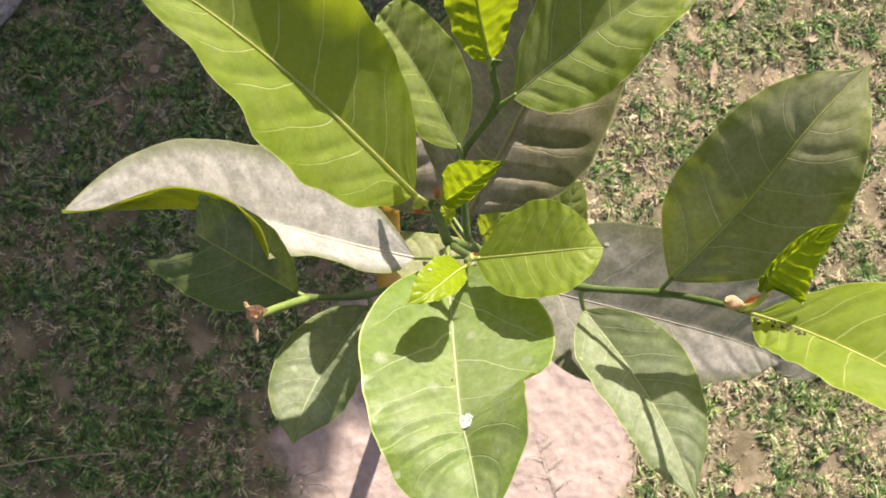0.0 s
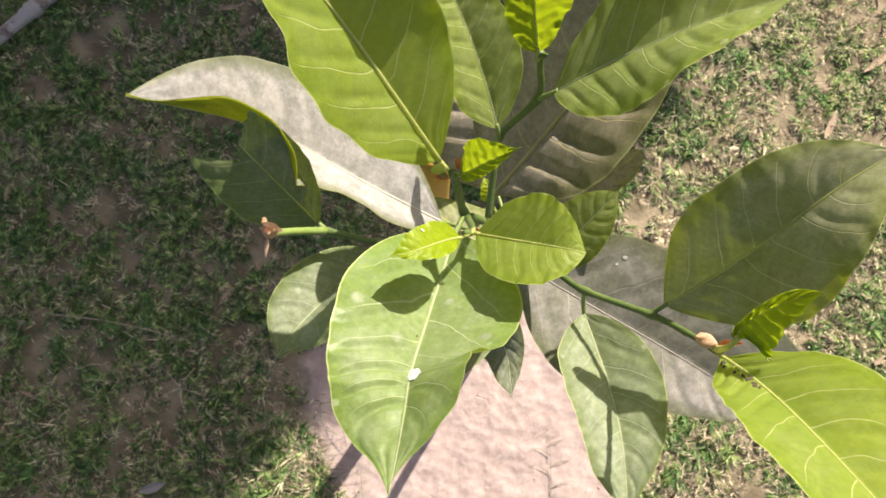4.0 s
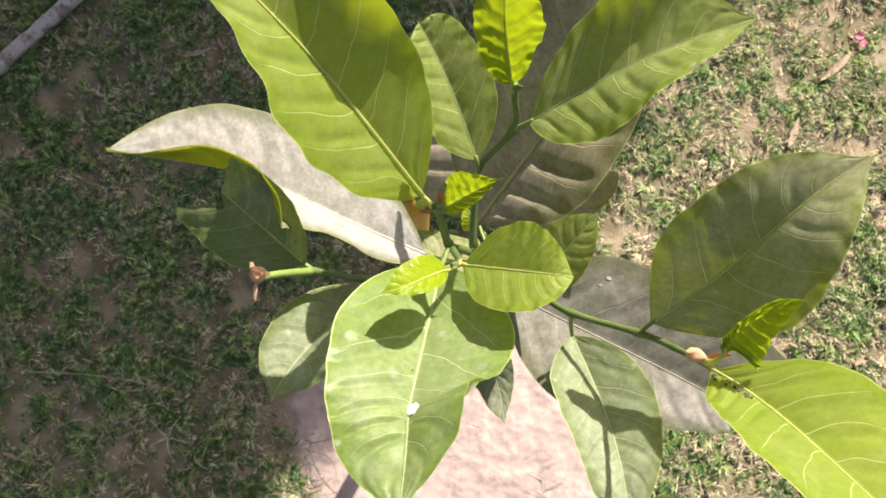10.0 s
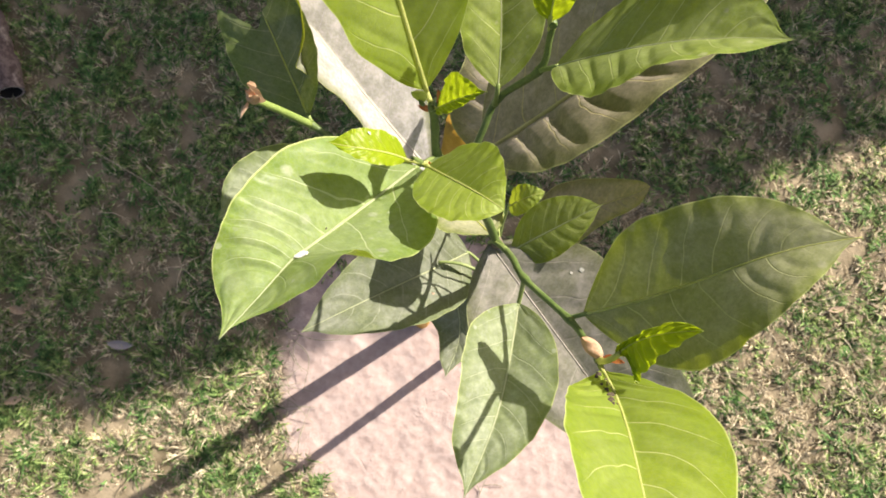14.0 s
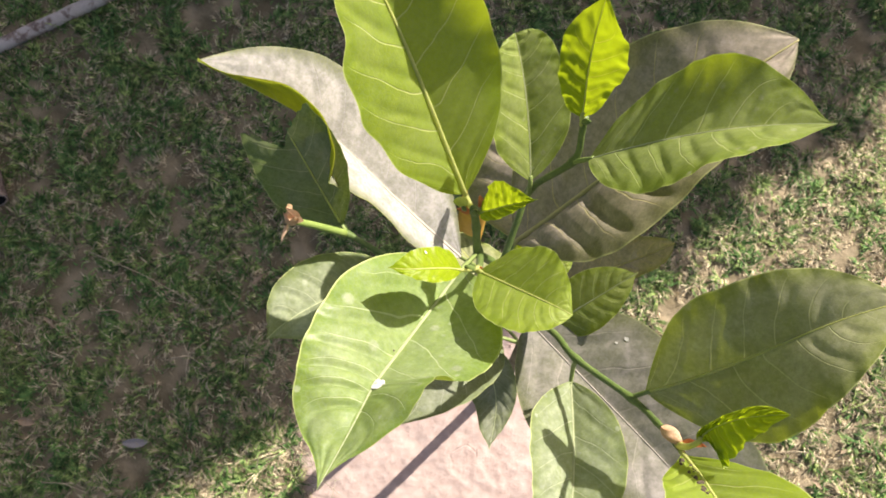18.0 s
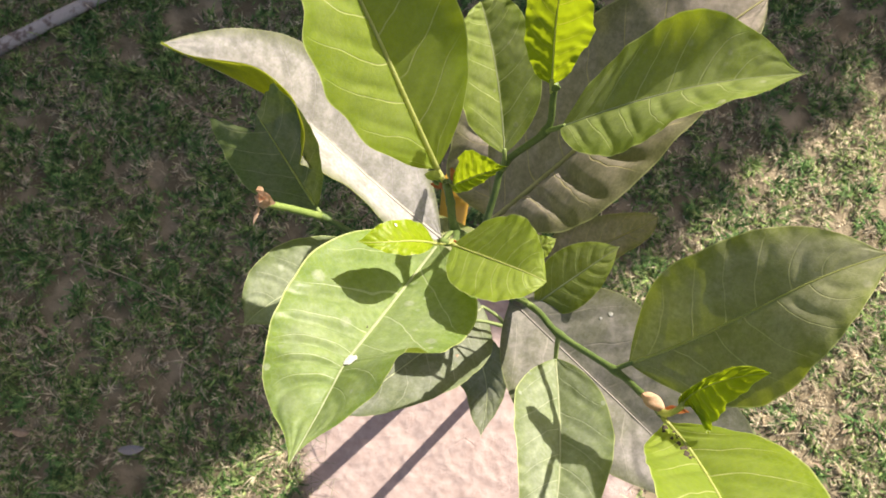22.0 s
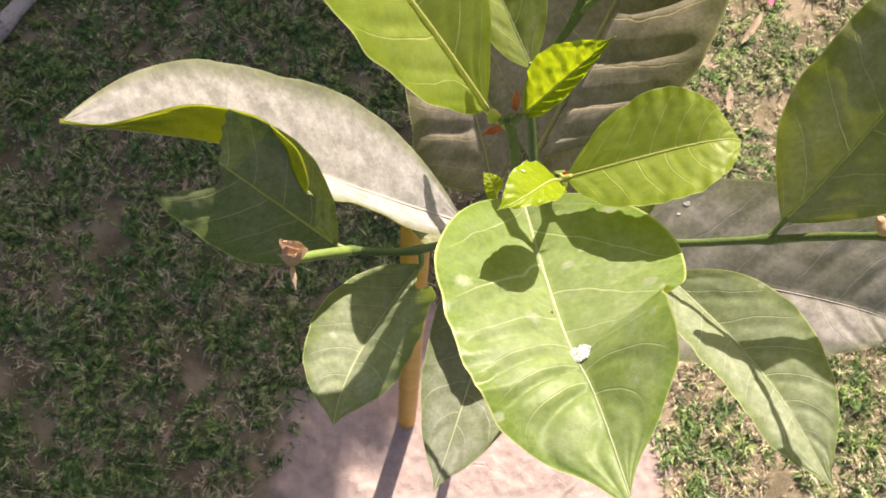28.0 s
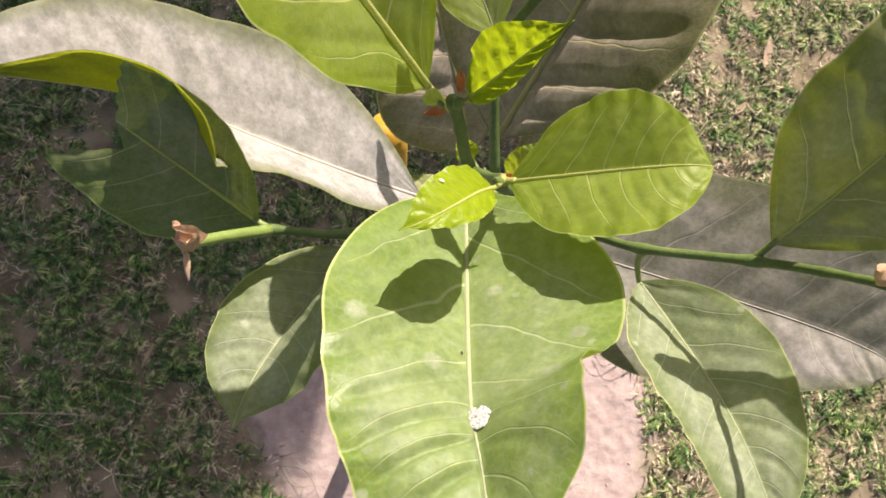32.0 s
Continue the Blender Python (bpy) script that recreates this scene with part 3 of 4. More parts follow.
        (0.0270, 0.0280, 0.0280, 0.0240, 0.0190, 0.0002),
    ),
    "mid_right_back": (
        ((0.0912, 0.1711, 0.7344), (0.1200, 0.2180, 0.7770), (0.1470, 0.2340, 0.8340), (0.1540, 0.2420, 0.8710)),
        (0.06, 0.09, 0.10), (0.09, 0.08, 0.05, 0.05), (0.08, 0.08, 0.08, 0.06),
        (0.0530, 0.0400, 0.0240, 0.0175, 0.0160, 0.0002),
        (0.0620, 0.0300, 0.0075, 0.0150, 0.0265, 0.0004),
    ),
    "low_narrow": (
        ((0.0411, 0.0896, 0.7350), (0.0964, 0.0699, 0.6712), (0.1074, 0.0492, 0.6469), (0.1195, 0.0068, 0.6810)),
        (-0.13, -0.21, -0.29), (0.12, 0.13, 0.11, 0.10), (0.15, 0.13, 0.05, 0.04),
        (0.0354, 0.0270, 0.0243, 0.0219, 0.0117, -0.0000),
        (0.0715, 0.0398, 0.0172, 0.0206, 0.0280, 0.0003),
    ),
    "back_dark": (
        ((0.0415, 0.1896, 0.7867), (0.0122, 0.2546, 0.8860), (-0.0249, 0.2743, 0.9187), (0.0001, 0.2845, 0.8867)),
        (-0.14, -0.24, -0.24), (0.05, 0.14, 0.19, 0.11), (0.09, 0.11, 0.12, 0.10),
        (0.0986, 0.0737, 0.0553, 0.0478, 0.0337, 0.0001),
        (0.0669, 0.0613, 0.0531, 0.0406, 0.0221, 0.0000),
    ),
    "back_shade": (
        ((0.0744, 0.1237, 0.8500), (0.0507, 0.1294, 0.8192), (0.0106, 0.1391, 0.8037), (-0.0363, 0.1590, 0.8003)),
        (-0.41, -0.30, -0.21), (0.07, 0.08, 0.10, 0.11), (0.00, 0.04, 0.11, 0.12),
        (0.0496, 0.0444, 0.0377, 0.0282, 0.0152, 0.0000),
        (0.0354, 0.0313, 0.0323, 0.0324, 0.0215, 0.0000),
    ),
    "shoot_leaf": (
        ((0.0672, 0.1583, 0.8279), (0.0719, 0.1625, 0.8520), (0.0798, 0.1704, 0.8635), (0.0864, 0.1820, 0.8617)),
        (0.06, 0.06, 0.05), (0.10, 0.10, 0.10, 0.10), (0.10, 0.11, 0.11, 0.10),
        (0.0175, 0.0164, 0.0147, 0.0123, 0.0073, 0.0000),
        (0.0172, 0.0158, 0.0140, 0.0121, 0.0076, 0.0000),
    ),
    "tiny_young": (
        ((0.0378, 0.1702, 0.8294), (0.0355, 0.1714, 0.8440), (0.0313, 0.1758, 0.8502), (0.0254, 0.1836, 0.8476)),
        (-0.00, -0.00, -0.00), (0.10, 0.10, 0.10, 0.10), (0.10, 0.10, 0.10, 0.10),
        (0.0111, 0.0106, 0.0096, 0.0075, 0.0041, 0.0000),
        (0.0110, 0.0106, 0.0096, 0.0077, 0.0042, 0.0000),
    ),
}
WORLD_UP = np.array([0.0, 0.0, 1.0])
sapling = tagged(new("sapling"), "young evergreen sapling with broad dusty leaves", "sapling")
sapling.location = (0.10, 0.10, 0.0)
BASE = np.array(sapling.location)


def leaf(form, mat, label="", pucker=0.0006, veins=8.0, ripple=0.0006, droop=0.06, rib=0.0010, seed=1, nu=48, nv=12, bite=0.0, frill=0.010, curls=(), scallop=0.0, under=None, lump=0.0, drip=0.0):
    """A leaf blade round its midrib, with quilted flesh between the veins, and the rib as a part of it."""
    rs = np.random.default_rng(seed)
    mid, twist, fold_l, fold_r, wide_l, wide_r = (np.array(a, float) for a in LEAF_FORMS[form])
    mid = mid - BASE
    u = np.linspace(0, 1, nu) ** 0.92
    M = bern(3, u) @ mid
    T = np.gradient(M, axis=0)
    T /= np.linalg.norm(T, axis=1)[:, None]
    S = np.cross(T, WORLD_UP)
    S /= np.linalg.norm(S, axis=1)[:, None] + 1e-9
    N = np.cross(S, T)
    a = bern(2, u) @ twist
    c, s = np.cos(a)[:, None], np.sin(a)[:, None]
    S, N = c * S + s * N, c * N - s * S
    point = np.clip((u - 0.93) / 0.07, 0, 1) ** 1.5
    M = M + T[-1] * (drip * point)[:, None]
    verts, uvs, faces = [], [], []
    ph1, ph2 = rs.uniform(0, 6.28, 2)
    full, rows = u, np.arange(nu)
    for i in range(nu):
        for k in range(-nv, nv + 1):
            v = k / nv
            av = abs(v)
            t = u[i]
            if bite:
                t = u[i] * float(np.interp(v, (-1.0, -0.62, -0.24, -0.10, 0.0, 0.5, 1.0), (0.735, 0.66, 0.53, 0.57, 0.61, 0.68, 0.72))) + 0.006 * math.sin(av * 23) * u[i] * bite
            x = np.interp(t, full, rows)
            lo = min(int(x), nu - 2)
            at, rem = np.array([t]), x - lo
            m0, s0, n0 = (a0[lo] * (1 - rem) + a0[lo + 1] * rem for a0 in (M, S, N))
            if k < 0:
                f, w, d = bern(3, at)[0] @ fold_l, bern(6, at)[0][1:] @ wide_l, -s0
            else:
                f, w, d = bern(3, at)[0] @ fold_r, bern(6, at)[0][1:] @ wide_r, s0
            w = max(w, 0.0) * (1 + frill * (math.sin(t * 17 + ph1 + (2.0 if k < 0 else 0.0)) + 0.6 * math.sin(t * 41 + ph2 + (1.0 if k < 0 else 0.0))))
            if scallop and k < 0:
                w *= 1 + scallop * (math.cos(2 * math.pi * (t - 0.535) / 0.17) - 1.4 * math.exp(-(((t - 0.63) / 0.05) ** 2)))
            if drip:
                w *= 1 - 0.55 * min(1.0, max(0.0, (t - 0.94) / 0.06)) ** 0.8
            flat = d * math.cos(f) + n0 * math.sin(f)
            lift = n0 * math.cos(f) - d * math.sin(f)
            ends = min(1.0, 8 * t * (1 - t))
            phase = t * veins - av**1.3 * 1.45 + 0.22 * np.sign(v)
            quilt = pucker * (1.0 - 2.0 * abs(math.sin(math.pi * (phase + 0.5 - 0.18 * math.sin(2 * math.pi * phase)))) ** 1.6) * min(1.0, av * 5) * (1.0 - av**4) * ends
            if form in ("central", "big_dusty") and k < 0:
                quilt *= 0.2
            bow = droop * w * (av - av * av) * 4 * 0.25
            wave = ripple * av**3 * (math.sin(t * 31 + ph1 + k // (nv + 1)) + 0.6 * math.sin(t * 67 + ph2)) * ends
            wave += lump * noise.noise((t * 17, v * 7, ph1)) * min(1.0, av * 3)
            curl = 0.0
            for half, where, reach, amount in curls:
                if half * v > 0:
                    curl += amount * w * av**2.2 * math.exp(-(((t - where) / reach) ** 2))
            verts.append(m0 + flat * (w * av - 0.35 * abs(curl) * av) + lift * (bow - quilt + wave + curl))
            uvs.append((t, 0.5 + 0.5 * v))
    m = 2 * nv + 1
    for i in range(nu - 1):
        for k in range(m - 1):
            q = i * m + k
            faces.append((q, q + 1, q + m + 1, q + m))
    blade = mesh_ob("leaf", verts, faces, mat, sapling, label, uvs)
    if under:
        skin = [np.array(q) - np.array(blade.data.vertices[j].normal) * 0.0005 for j, q in enumerate(verts)]
        if np.mean([v.normal.z for v in blade.data.vertices]) < 0:
            skin = [2 * np.array(q) - s for q, s in zip(verts, skin)]
        mesh_ob("underside", skin, faces, under, blade, "clean green leaf underside", uvs)
    rr = rib * (1 - 0.75 * u)
    if bite:
        keep = u < 0.58
        M, N, rr = M[keep], N[keep], rr[keep]
    rv, rf = tube_data(M + N * (rr * (0.5 if form in ("big_bright", "big_dusty") else 0.15))[:, None], rr, 8)
    mesh_ob("midrib", rv, rf, ASHEN_RIB if mat is ASHEN else DUSTY_RIB if mat is DUSTY else OCHRE_RIB if mat is BROWN else PALE_RIB if mat in (PALE, GREEN, OLIVE, GREY) else RIB, blade)
    return blade


def stalk(points, r0=0.0022, r1=0.0014, mat=None, **kw):
    return tube("leaf_stalk", [np.array(p) - BASE for p in points], r0, r1, mat or STALK, sapling, "", 12, 8, **kw)


def shoot(name, points, r0, r1, mat, label="", **kw):
    return tube(name, [np.array(p) - BASE for p in points], r0, r1, mat, sapling, label, **kw)


shoot("trunk", [(0.10, 0.10, -0.01), (0.104, 0.106, 0.3), (0.096, 0.112, 0.6), (0.088, 0.116, 0.80), (0.085, 0.115, 0.885)], 0.0095, 0.0050, BARK, "thin brown trunk", count=60, rough=0.03, swell=((0.3, 0.0015, 0.01), (0.55, 0.0015, 0.01), (0.75, 0.0015, 0.01)))
shoot("stem", [(0.085, 0.115, 0.88), (0.064, 0.118, 0.93), (0.038, 0.118, 0.97), (0.024, 0.112, 1.004), (0.016, 0.119, 1.035), (0.010, 0.124, 1.056)], 0.0037, 0.0026, STEM, "green main stem", count=60, rough=0.02, swell=((0.33, 0.0007, 0.02), (0.62, 0.0007, 0.025), (0.80, 0.0006, 0.02), (0.97, 0.0006, 0.03)))
shoot("branch", [(0.085, 0.115, 0.885), (0.105, 0.105, 0.925), (0.124, 0.092, 0.960), (0.166, 0.082, 1.003), (0.180, 0.072, 1.04), (0.192, 0.062, 1.072)], 0.0030, 0.0019, STEM, "green side branch", count=60, rough=0.02, swell=((0.40, 0.0009, 0.02), (0.60, 0.0010, 0.02), (0.80, 0.0004, 0.02), (0.98, 0.0008, 0.03)))
shoot("branch", [(0.040, 0.122, 0.972), (0.034, 0.150, 0.995), (0.031, 0.169, 1.014), (0.048, 0.186, 1.057), (0.044, 0.197, 1.080), (0.041, 0.202, 1.092)], 0.0028, 0.0020, STEM, "green side branch", count=54, rough=0.02, swell=((0.40, 0.0008, 0.025), (0.60, 0.0009, 0.025), (0.97, 0.0008, 0.03)))
shoot("branch", [(0.070, 0.117, 0.92), (0.010, 0.095, 0.955), (-0.035, 0.080, 0.968), (-0.069, 0.076, 0.978), (-0.085, 0.066, 1.0), (-0.096, 0.057, 1.021)], 0.0026, 0.0020, STEM, "green side branch", count=54, rough=0.02, swell=((0.38, 0.0007, 0.025), (0.60, 0.0010, 0.025)))

PLAN = [
    ("big_bright", BRIGHT, "large glossy bright green leaf", 0.0006, 7.0),
    ("dusty_arch", DUSTY, "arched leaf thick with pale grey dust", 0.0005, 8.0),
    ("notched", SHADED, "dull green leaf with an eaten notch", 0.0004, 7.0),
    ("lower_left", PALE, "dull green leaf in part shade", 0.0004, 7.0),
    ("central", GREEN, "broad green leaf with pale dust spots", 0.0017, 7.0),
    ("small_bright", YOUNG, "small lime green young leaf", 0.0003, 7.0),
    ("round_bright", BRIGHT, "rounded bright green leaf", 0.0002, 7.0),
    ("upper_mid", OLIVE, "oval dusty green leaf", 0.0005, 7.0),
    ("crinkled_top", YOUNG, "crinkled lime green young leaf", 0.0006, 7.0),
    ("upper_right", OLIVE, "folded green leaf with dew-like specks", 0.0006, 7.0),
    ("big_dusty", BROWN, "large quilted leaf covered in brown dust", 0.0020, 8.0),
    ("right_big", DULL, "large dull green leaf with pale veins", 0.0004, 7.0),
    ("right_lower", PALE, "hanging green leaf crossed by shadows", 0.0005, 7.0),
    ("right_yellow", BRIGHT, "broad yellow-green sunlit leaf", 0.0008, 7.0),
    ("right_back", ASHEN, "large dusty leaf under the branch", 0.0008, 8.0),
    ("crinkled_right", YOUNG, "crinkled lime green young leaf", 0.0017, 9.0),
    ("small_top", YOUNG, "small crinkled lime green leaf", 0.0012, 7.0),
    ("low_front", GREY, "grey-green lower leaf", 0.0005, 7.0),
    ("mid_right", OLIVE, "small oval green leaf with dusty patches", 0.0004, 7.0),
    ("mid_right_back", BROWN, "dusty lower leaf", 0.0003, 8.0),
    ("low_narrow", GREY, "grey-green lower leaf", 0.0004, 7.0),
]
PLAN += [
    ("back_dark", BROWN, "dusty shaded leaf behind the stem", 0.0016, 8.0),
    ("back_shade", DULL, "dark shaded leaf under the stem", 0.0006, 7.0),
    ("shoot_leaf", BRIGHT, "small round green leaf", 0.0005, 7.0),
    ("tiny_young", YOUNG, "tiny lime green leaf", 0.0004, 7.0),
]
CURLS = {"big_bright": ((1, 0.64, 0.24, 0.36),), "upper_right": ((-1, 0.66, 0.20, 0.34),)}
DRIP = {"central": 0.009, "right_lower": 0.006, "right_big": 0.005, "lower_left": 0.005, "upper_right": 0.004, "low_front": 0.006, "low_narrow": 0.005, "small_bright": 0.002, "mid_right": 0.002, "small_top": 0.002}
blades = {}
for n, (form, mat, label, pucker, veins) in enumerate(PLAN):
    small = form in ("small_bright", "small_top", "crinkled_right", "crinkled_top", "tiny_young", "shoot_leaf")
    blades[form] = leaf(form, mat, label, pucker, veins, seed=n + 1, rib=0.0007 if small else 0.0006 if form in ("upper_mid", "upper_right") else 0.0008 if form in ("round_bright", "mid_right", "low_narrow") else 0.0022 if form == "big_dusty" else 0.0016 if form == "big_bright" else 0.0008 if mat in (PALE, ASHEN) else 0.0011, ripple=0.0012 if "crinkled" in form else 0.0002 if form in ("mid_right", "mid_right_back") else 0.0006, nu=48 if small else 96, nv=36 if form == "notched" else 12 if small else 18, bite=1.0 if form == "notched" else 0.0, frill=0.030 if "crinkled" in form else 0.004 if form == "mid_right" else 0.010, curls=CURLS.get(form, ()), scallop=0.035 if form == "big_bright" else 0.0, lump=0.0009 if "crinkled" in form or form == "small_top" else 0.0002 if form in ("round_bright", "small_bright", "big_bright", "upper_right", "upper_mid", "mid_right", "right_big", "right_yellow") else 0.0004, under=UNDER if form == "dusty_arch" else None, drip=DRIP.get(form, 0.0))

# where each stalk leaves the wood
JOINTS = {
    "big_bright": (0.011, 0.124, 1.046), "dusty_arch": (0.052, 0.118, 0.945), "notched": (-0.068, 0.076, 0.977),
    "lower_left": (-0.030, 0.082, 0.966), "central": (0.024, 0.112, 1.004), "small_bright": (0.034, 0.091, 1.060),
    "round_bright": (0.034, 0.091, 1.058), "upper_mid": (0.031, 0.166, 1.010), "crinkled_top": (0.042, 0.200, 1.086),
    "upper_right": (0.047, 0.186, 1.056), "big_dusty": (0.045, 0.120, 0.960), "right_big": (0.165, 0.082, 1.001),
    "right_lower": (0.125, 0.091, 0.961), "right_yellow": (0.191, 0.063, 1.068), "right_back": (0.098, 0.109, 0.912),
    "crinkled_right": (0.191, 0.063, 1.070), "small_top": (0.011, 0.124, 1.054), "low_front": (0.091, 0.114, 0.695),
    "mid_right": (0.086, 0.115, 0.884), "mid_right_back": (0.090, 0.115, 0.735), "low_narrow": (0.091, 0.114, 0.720),
    "back_shade": (0.087, 0.116, 0.840), "back_dark": (0.087, 0.116, 0.850), "shoot_leaf": (0.089, 0.116, 0.780), "tiny_young": (0.088, 0.116, 0.800),
}
FRESH = ("big_bright", "small_bright", "round_bright", "crinkled_top", "right_yellow", "crinkled_right", "small_top", "tiny_young")
for form, joint in JOINTS.items():
    start, first = np.array(joint), np.array(LEAF_FORMS[form][0][0])
    ahead = np.array(LEAF_FORMS[form][0][1]) - first
    ahead /= np.linalg.norm(ahead)
    middle = (start + first) / 2 - ahead * 0.12 * np.linalg.norm(first - start)
    thin = 0.0011 if form in ("small_bright", "small_top", "tiny_young", "shoot_leaf") else 0.0018
    stalk([start, middle, first, first + ahead * 0.004], thin * 1.15, thin * 0.8, RIB if form in FRESH else STALK, swell=((0.0, 0.0008, 0.12),))


def scale_leaf(name, place, way, up, size, wide, curl, mat, label):
    """A dry scale or bud: a small pointed shell, hollow on one side."""
    way, up = np.array(way, float), np.array(up, float)
    way /= np.linalg.norm(way)
    side = np.cross(way, up)
    side /= np.linalg.norm(side)
    up = np.cross(side, way)
    verts, faces, nu, nv = [], [], 9, 4
    for i in range(nu):
        t = i / (nu - 1)
        w = wide * math.sin(math.pi * (0.12 + 0.88 * t) ** 0.8) ** 0.8 + 0.0001
        for k in range(-nv, nv + 1):
            v = k / nv
            a = v * 1.25
            wob = 0.12 * wide * math.sin(9 * t + 4 * v)
            verts.append(np.array(place) - BASE + way * size * t + side * (w * math.sin(a)) + up * (w * (math.cos(a) - 1) * 0.9 + curl * size * t * t + wob))
    m = 2 * nv + 1
    for i in range(nu - 1):
        for k in range(m - 1):
            q = i * m + k
            faces.append((q, q + 1, q + m + 1, q + m))
    return mesh_ob(name, verts, faces, mat, sapling, label)


def bud(place, way, size, wide, mat, label="pointed green bud"):
    way = np.array(way, float) / np.linalg.norm(way)
    line = [np.array(place) - BASE + way * size * t for t in np.linspace(0, 1, 9)]
    radii = [wide * math.sin(math.pi * (0.22 + 0.76 * t)) ** 0.9 for t in np.linspace(0, 1, 9)]
    verts, faces = tube_data(line, radii, 8)
    return mesh_ob("bud", verts, faces, mat, sapling, label)


shoot("shoot", [(0.025, 0.112, 1.000), (0.031, 0.100, 1.030), (0.034, 0.091, 1.060)], 0.0028, 0.0020, STEM, "short green shoot", count=14)
shoot("shoot", [(0.089, 0.116, 0.74), (0.070, 0.150, 0.79), (0.050, 0.175, 0.81)], 0.0016, 0.0010, STEM, "thin green shoot", count=14)
scale_leaf("dry_scale", (0.0129, 0.1256, 1.060), (-0.10, 0.35, 0.9), (0, -1, 0.2), 0.015, 0.0021, 0.20, ORANGE, "shrivelled orange scale")
scale_leaf("dry_scale", (0.008, 0.123, 1.046), (-0.8, -0.2, -0.15), (0, -0.3, 1), 0.010, 0.0022, -0.35, ORANGE, "shrivelled orange scale")
scale_leaf("curled_leaf", (0.0055, 0.1220, 1.058), (-0.90, -0.05, 0.50), (0.1, -0.5, 0.85), 0.012, 0.0040, 0.55, YOUNG, "curled tiny lime leaf")
bud((0.012, 0.121, 1.056), (0.1, -0.15, 1), 0.014, 0.0024, STEM)
bud((0.006, 0.120, 1.056), (-0.15, -0.2, 1), 0.011, 0.0016, STEM)
bud((0.033, 0.089, 1.060), (-0.25, -0.25, 0.9), 0.020, 0.0024, STEM)
scale_leaf("dry_scale", (0.034, 0.090, 1.060), (0.3, 0.2, 0.4), (0, -0.3, 1), 0.006, 0.0016, 0.2, ORANGE, "small red scale")
shoot("stub", [(-0.0700, 0.0755, 0.979), (-0.085, 0.0660, 1.0005), (-0.0955, 0.0575, 1.0205)], 0.0030, 0.0026, STUB, "pale green leafless shoot end", count=14)
bud((0.041, 0.200, 1.088), (0.35, -0.15, 0.7), 0.012, 0.0022, STEM)
bud((-0.0957, 0.0572, 1.0195), (-0.1, 0.12, 1.0), 0.015, 0.0052, HUSK, "crumpled tan dry bud")
scale_leaf("dry_husk", (-0.0955, 0.0575, 1.020), (-0.15, 0.25, 1.0), (-0.3, -1, 0.2), 0.020, 0.0078, 0.10, HUSK, "dry tan bud husk")
scale_leaf("dry_husk", (-0.0960, 0.0560, 1.020), (0.1, 0.1, 1.0), (0.4, -1, 0.1), 0.017, 0.0066, 0.22, HUSK, "dry tan bud husk")
scale_leaf("dry_husk", (-0.0955, 0.0520, 1.026), (0.15, -0.8, 0.15), (0, 0, 1), 0.011, 0.0015, -0.5, HUSK, "dangling shrivelled scale")
shoot("thread", [(-0.096, 0.057, 1.022), (-0.0956, 0.054, 1.026), (-0.0955, 0.051, 1.027)], 0.0004, 0.0003, HUSK, count=8, sides=5)
scale_leaf("dry_husk", (0.190, 0.064, 1.074), (-0.9, 0.05, 0.55), (0.3, -0.3, 0.8), 0.021, 0.0046, 0.12, HUSK, "pale tan leaf scale")
scale_leaf("dry_husk", (0.192, 0.064, 1.074), (0.6, 0.35, 0.75), (0, -0.8, 0.5), 0.015, 0.0030, 0.05, ORANGE, "orange dry leaf scale")

# ---- specks on the leaves ----
WHITE = plain_material("chalky_white", (0.50, 0.49, 0.45), (0.76, 0.75, 0.71), 500.0, 0.9, 0.5, 0.0006)


def perch(form, place):
    """The nearest point of a leaf and its normal there."""
    me = blades[form].data
    co = np.empty(len(me.vertices) * 3)
    me.vertices.foreach_get("co", co)
    co = co.reshape(-1, 3) + BASE
    k = int(((co - place) ** 2).sum(1).argmin())
    nrm = np.array(me.vertices[k].normal)
    return co[k], nrm if nrm[2] > 0 else -nrm


def dropping(form, place, size, label):
    p, nrm = perch(form, np.array(place))
    rs = np.random.default_rng(5)
    x = np.cross(nrm, (0.2, 1, 0.1))
    x /= np.linalg.norm(x)
    y = np.cross(nrm, x)
    bm = bmesh.new()
    for _ in range(170):
        a, r = rs.uniform(0, 6.28), size * math.sqrt(rs.uniform(0, 1))
        spot = p + x * math.cos(a) * r + y * math.sin(a) * r * 0.7 + nrm * 0.0006
        made = bmesh.ops.create_icosphere(bm, subdivisions=2, radius=size * rs.uniform(0.08, 0.17))["verts"]
        for vert in made:
            q = np.array(vert.co)
            q = q - nrm * (q @ nrm) * 0.45
            vert.co = Vector(spot + q * (1 + 0.25 * noise.noise(Vector(q) * 900)))
    me = bpy.data.meshes.new("bird_dropping")
    bm.to_mesh(me)
    bm.free()
    me.materials.append(WHITE)
    return tagged(new("bird_dropping", me), label, "dropping")


dropping("central", (0.026, -0.005, 1.110), 0.0056, "crusty white bird dropping on a green leaf")
for place, size in (((0.185, 0.137, 0.880), 0.0022), ((0.191, 0.140, 0.880), 0.0014), ((0.182, 0.128, 0.880), 0.0012)):
    dropping("right_back", place, size, "tiny white bird dropping on a dusty leaf")
dropping("small_bright", (0.006, 0.073, 1.105), 0.0011, "tiny pale speck on a young leaf")

DARK_SPECK = plain_material("dark_speck", (0.06, 0.045, 0.03), (0.14, 0.11, 0.07), 300.0, 0.9)
strewn = np.random.default_rng(44)


def crumb(form, place, size):
    """A small dark speck on a leaf."""
    p, nrm = perch(form, np.array(place))
    bm = bmesh.new()
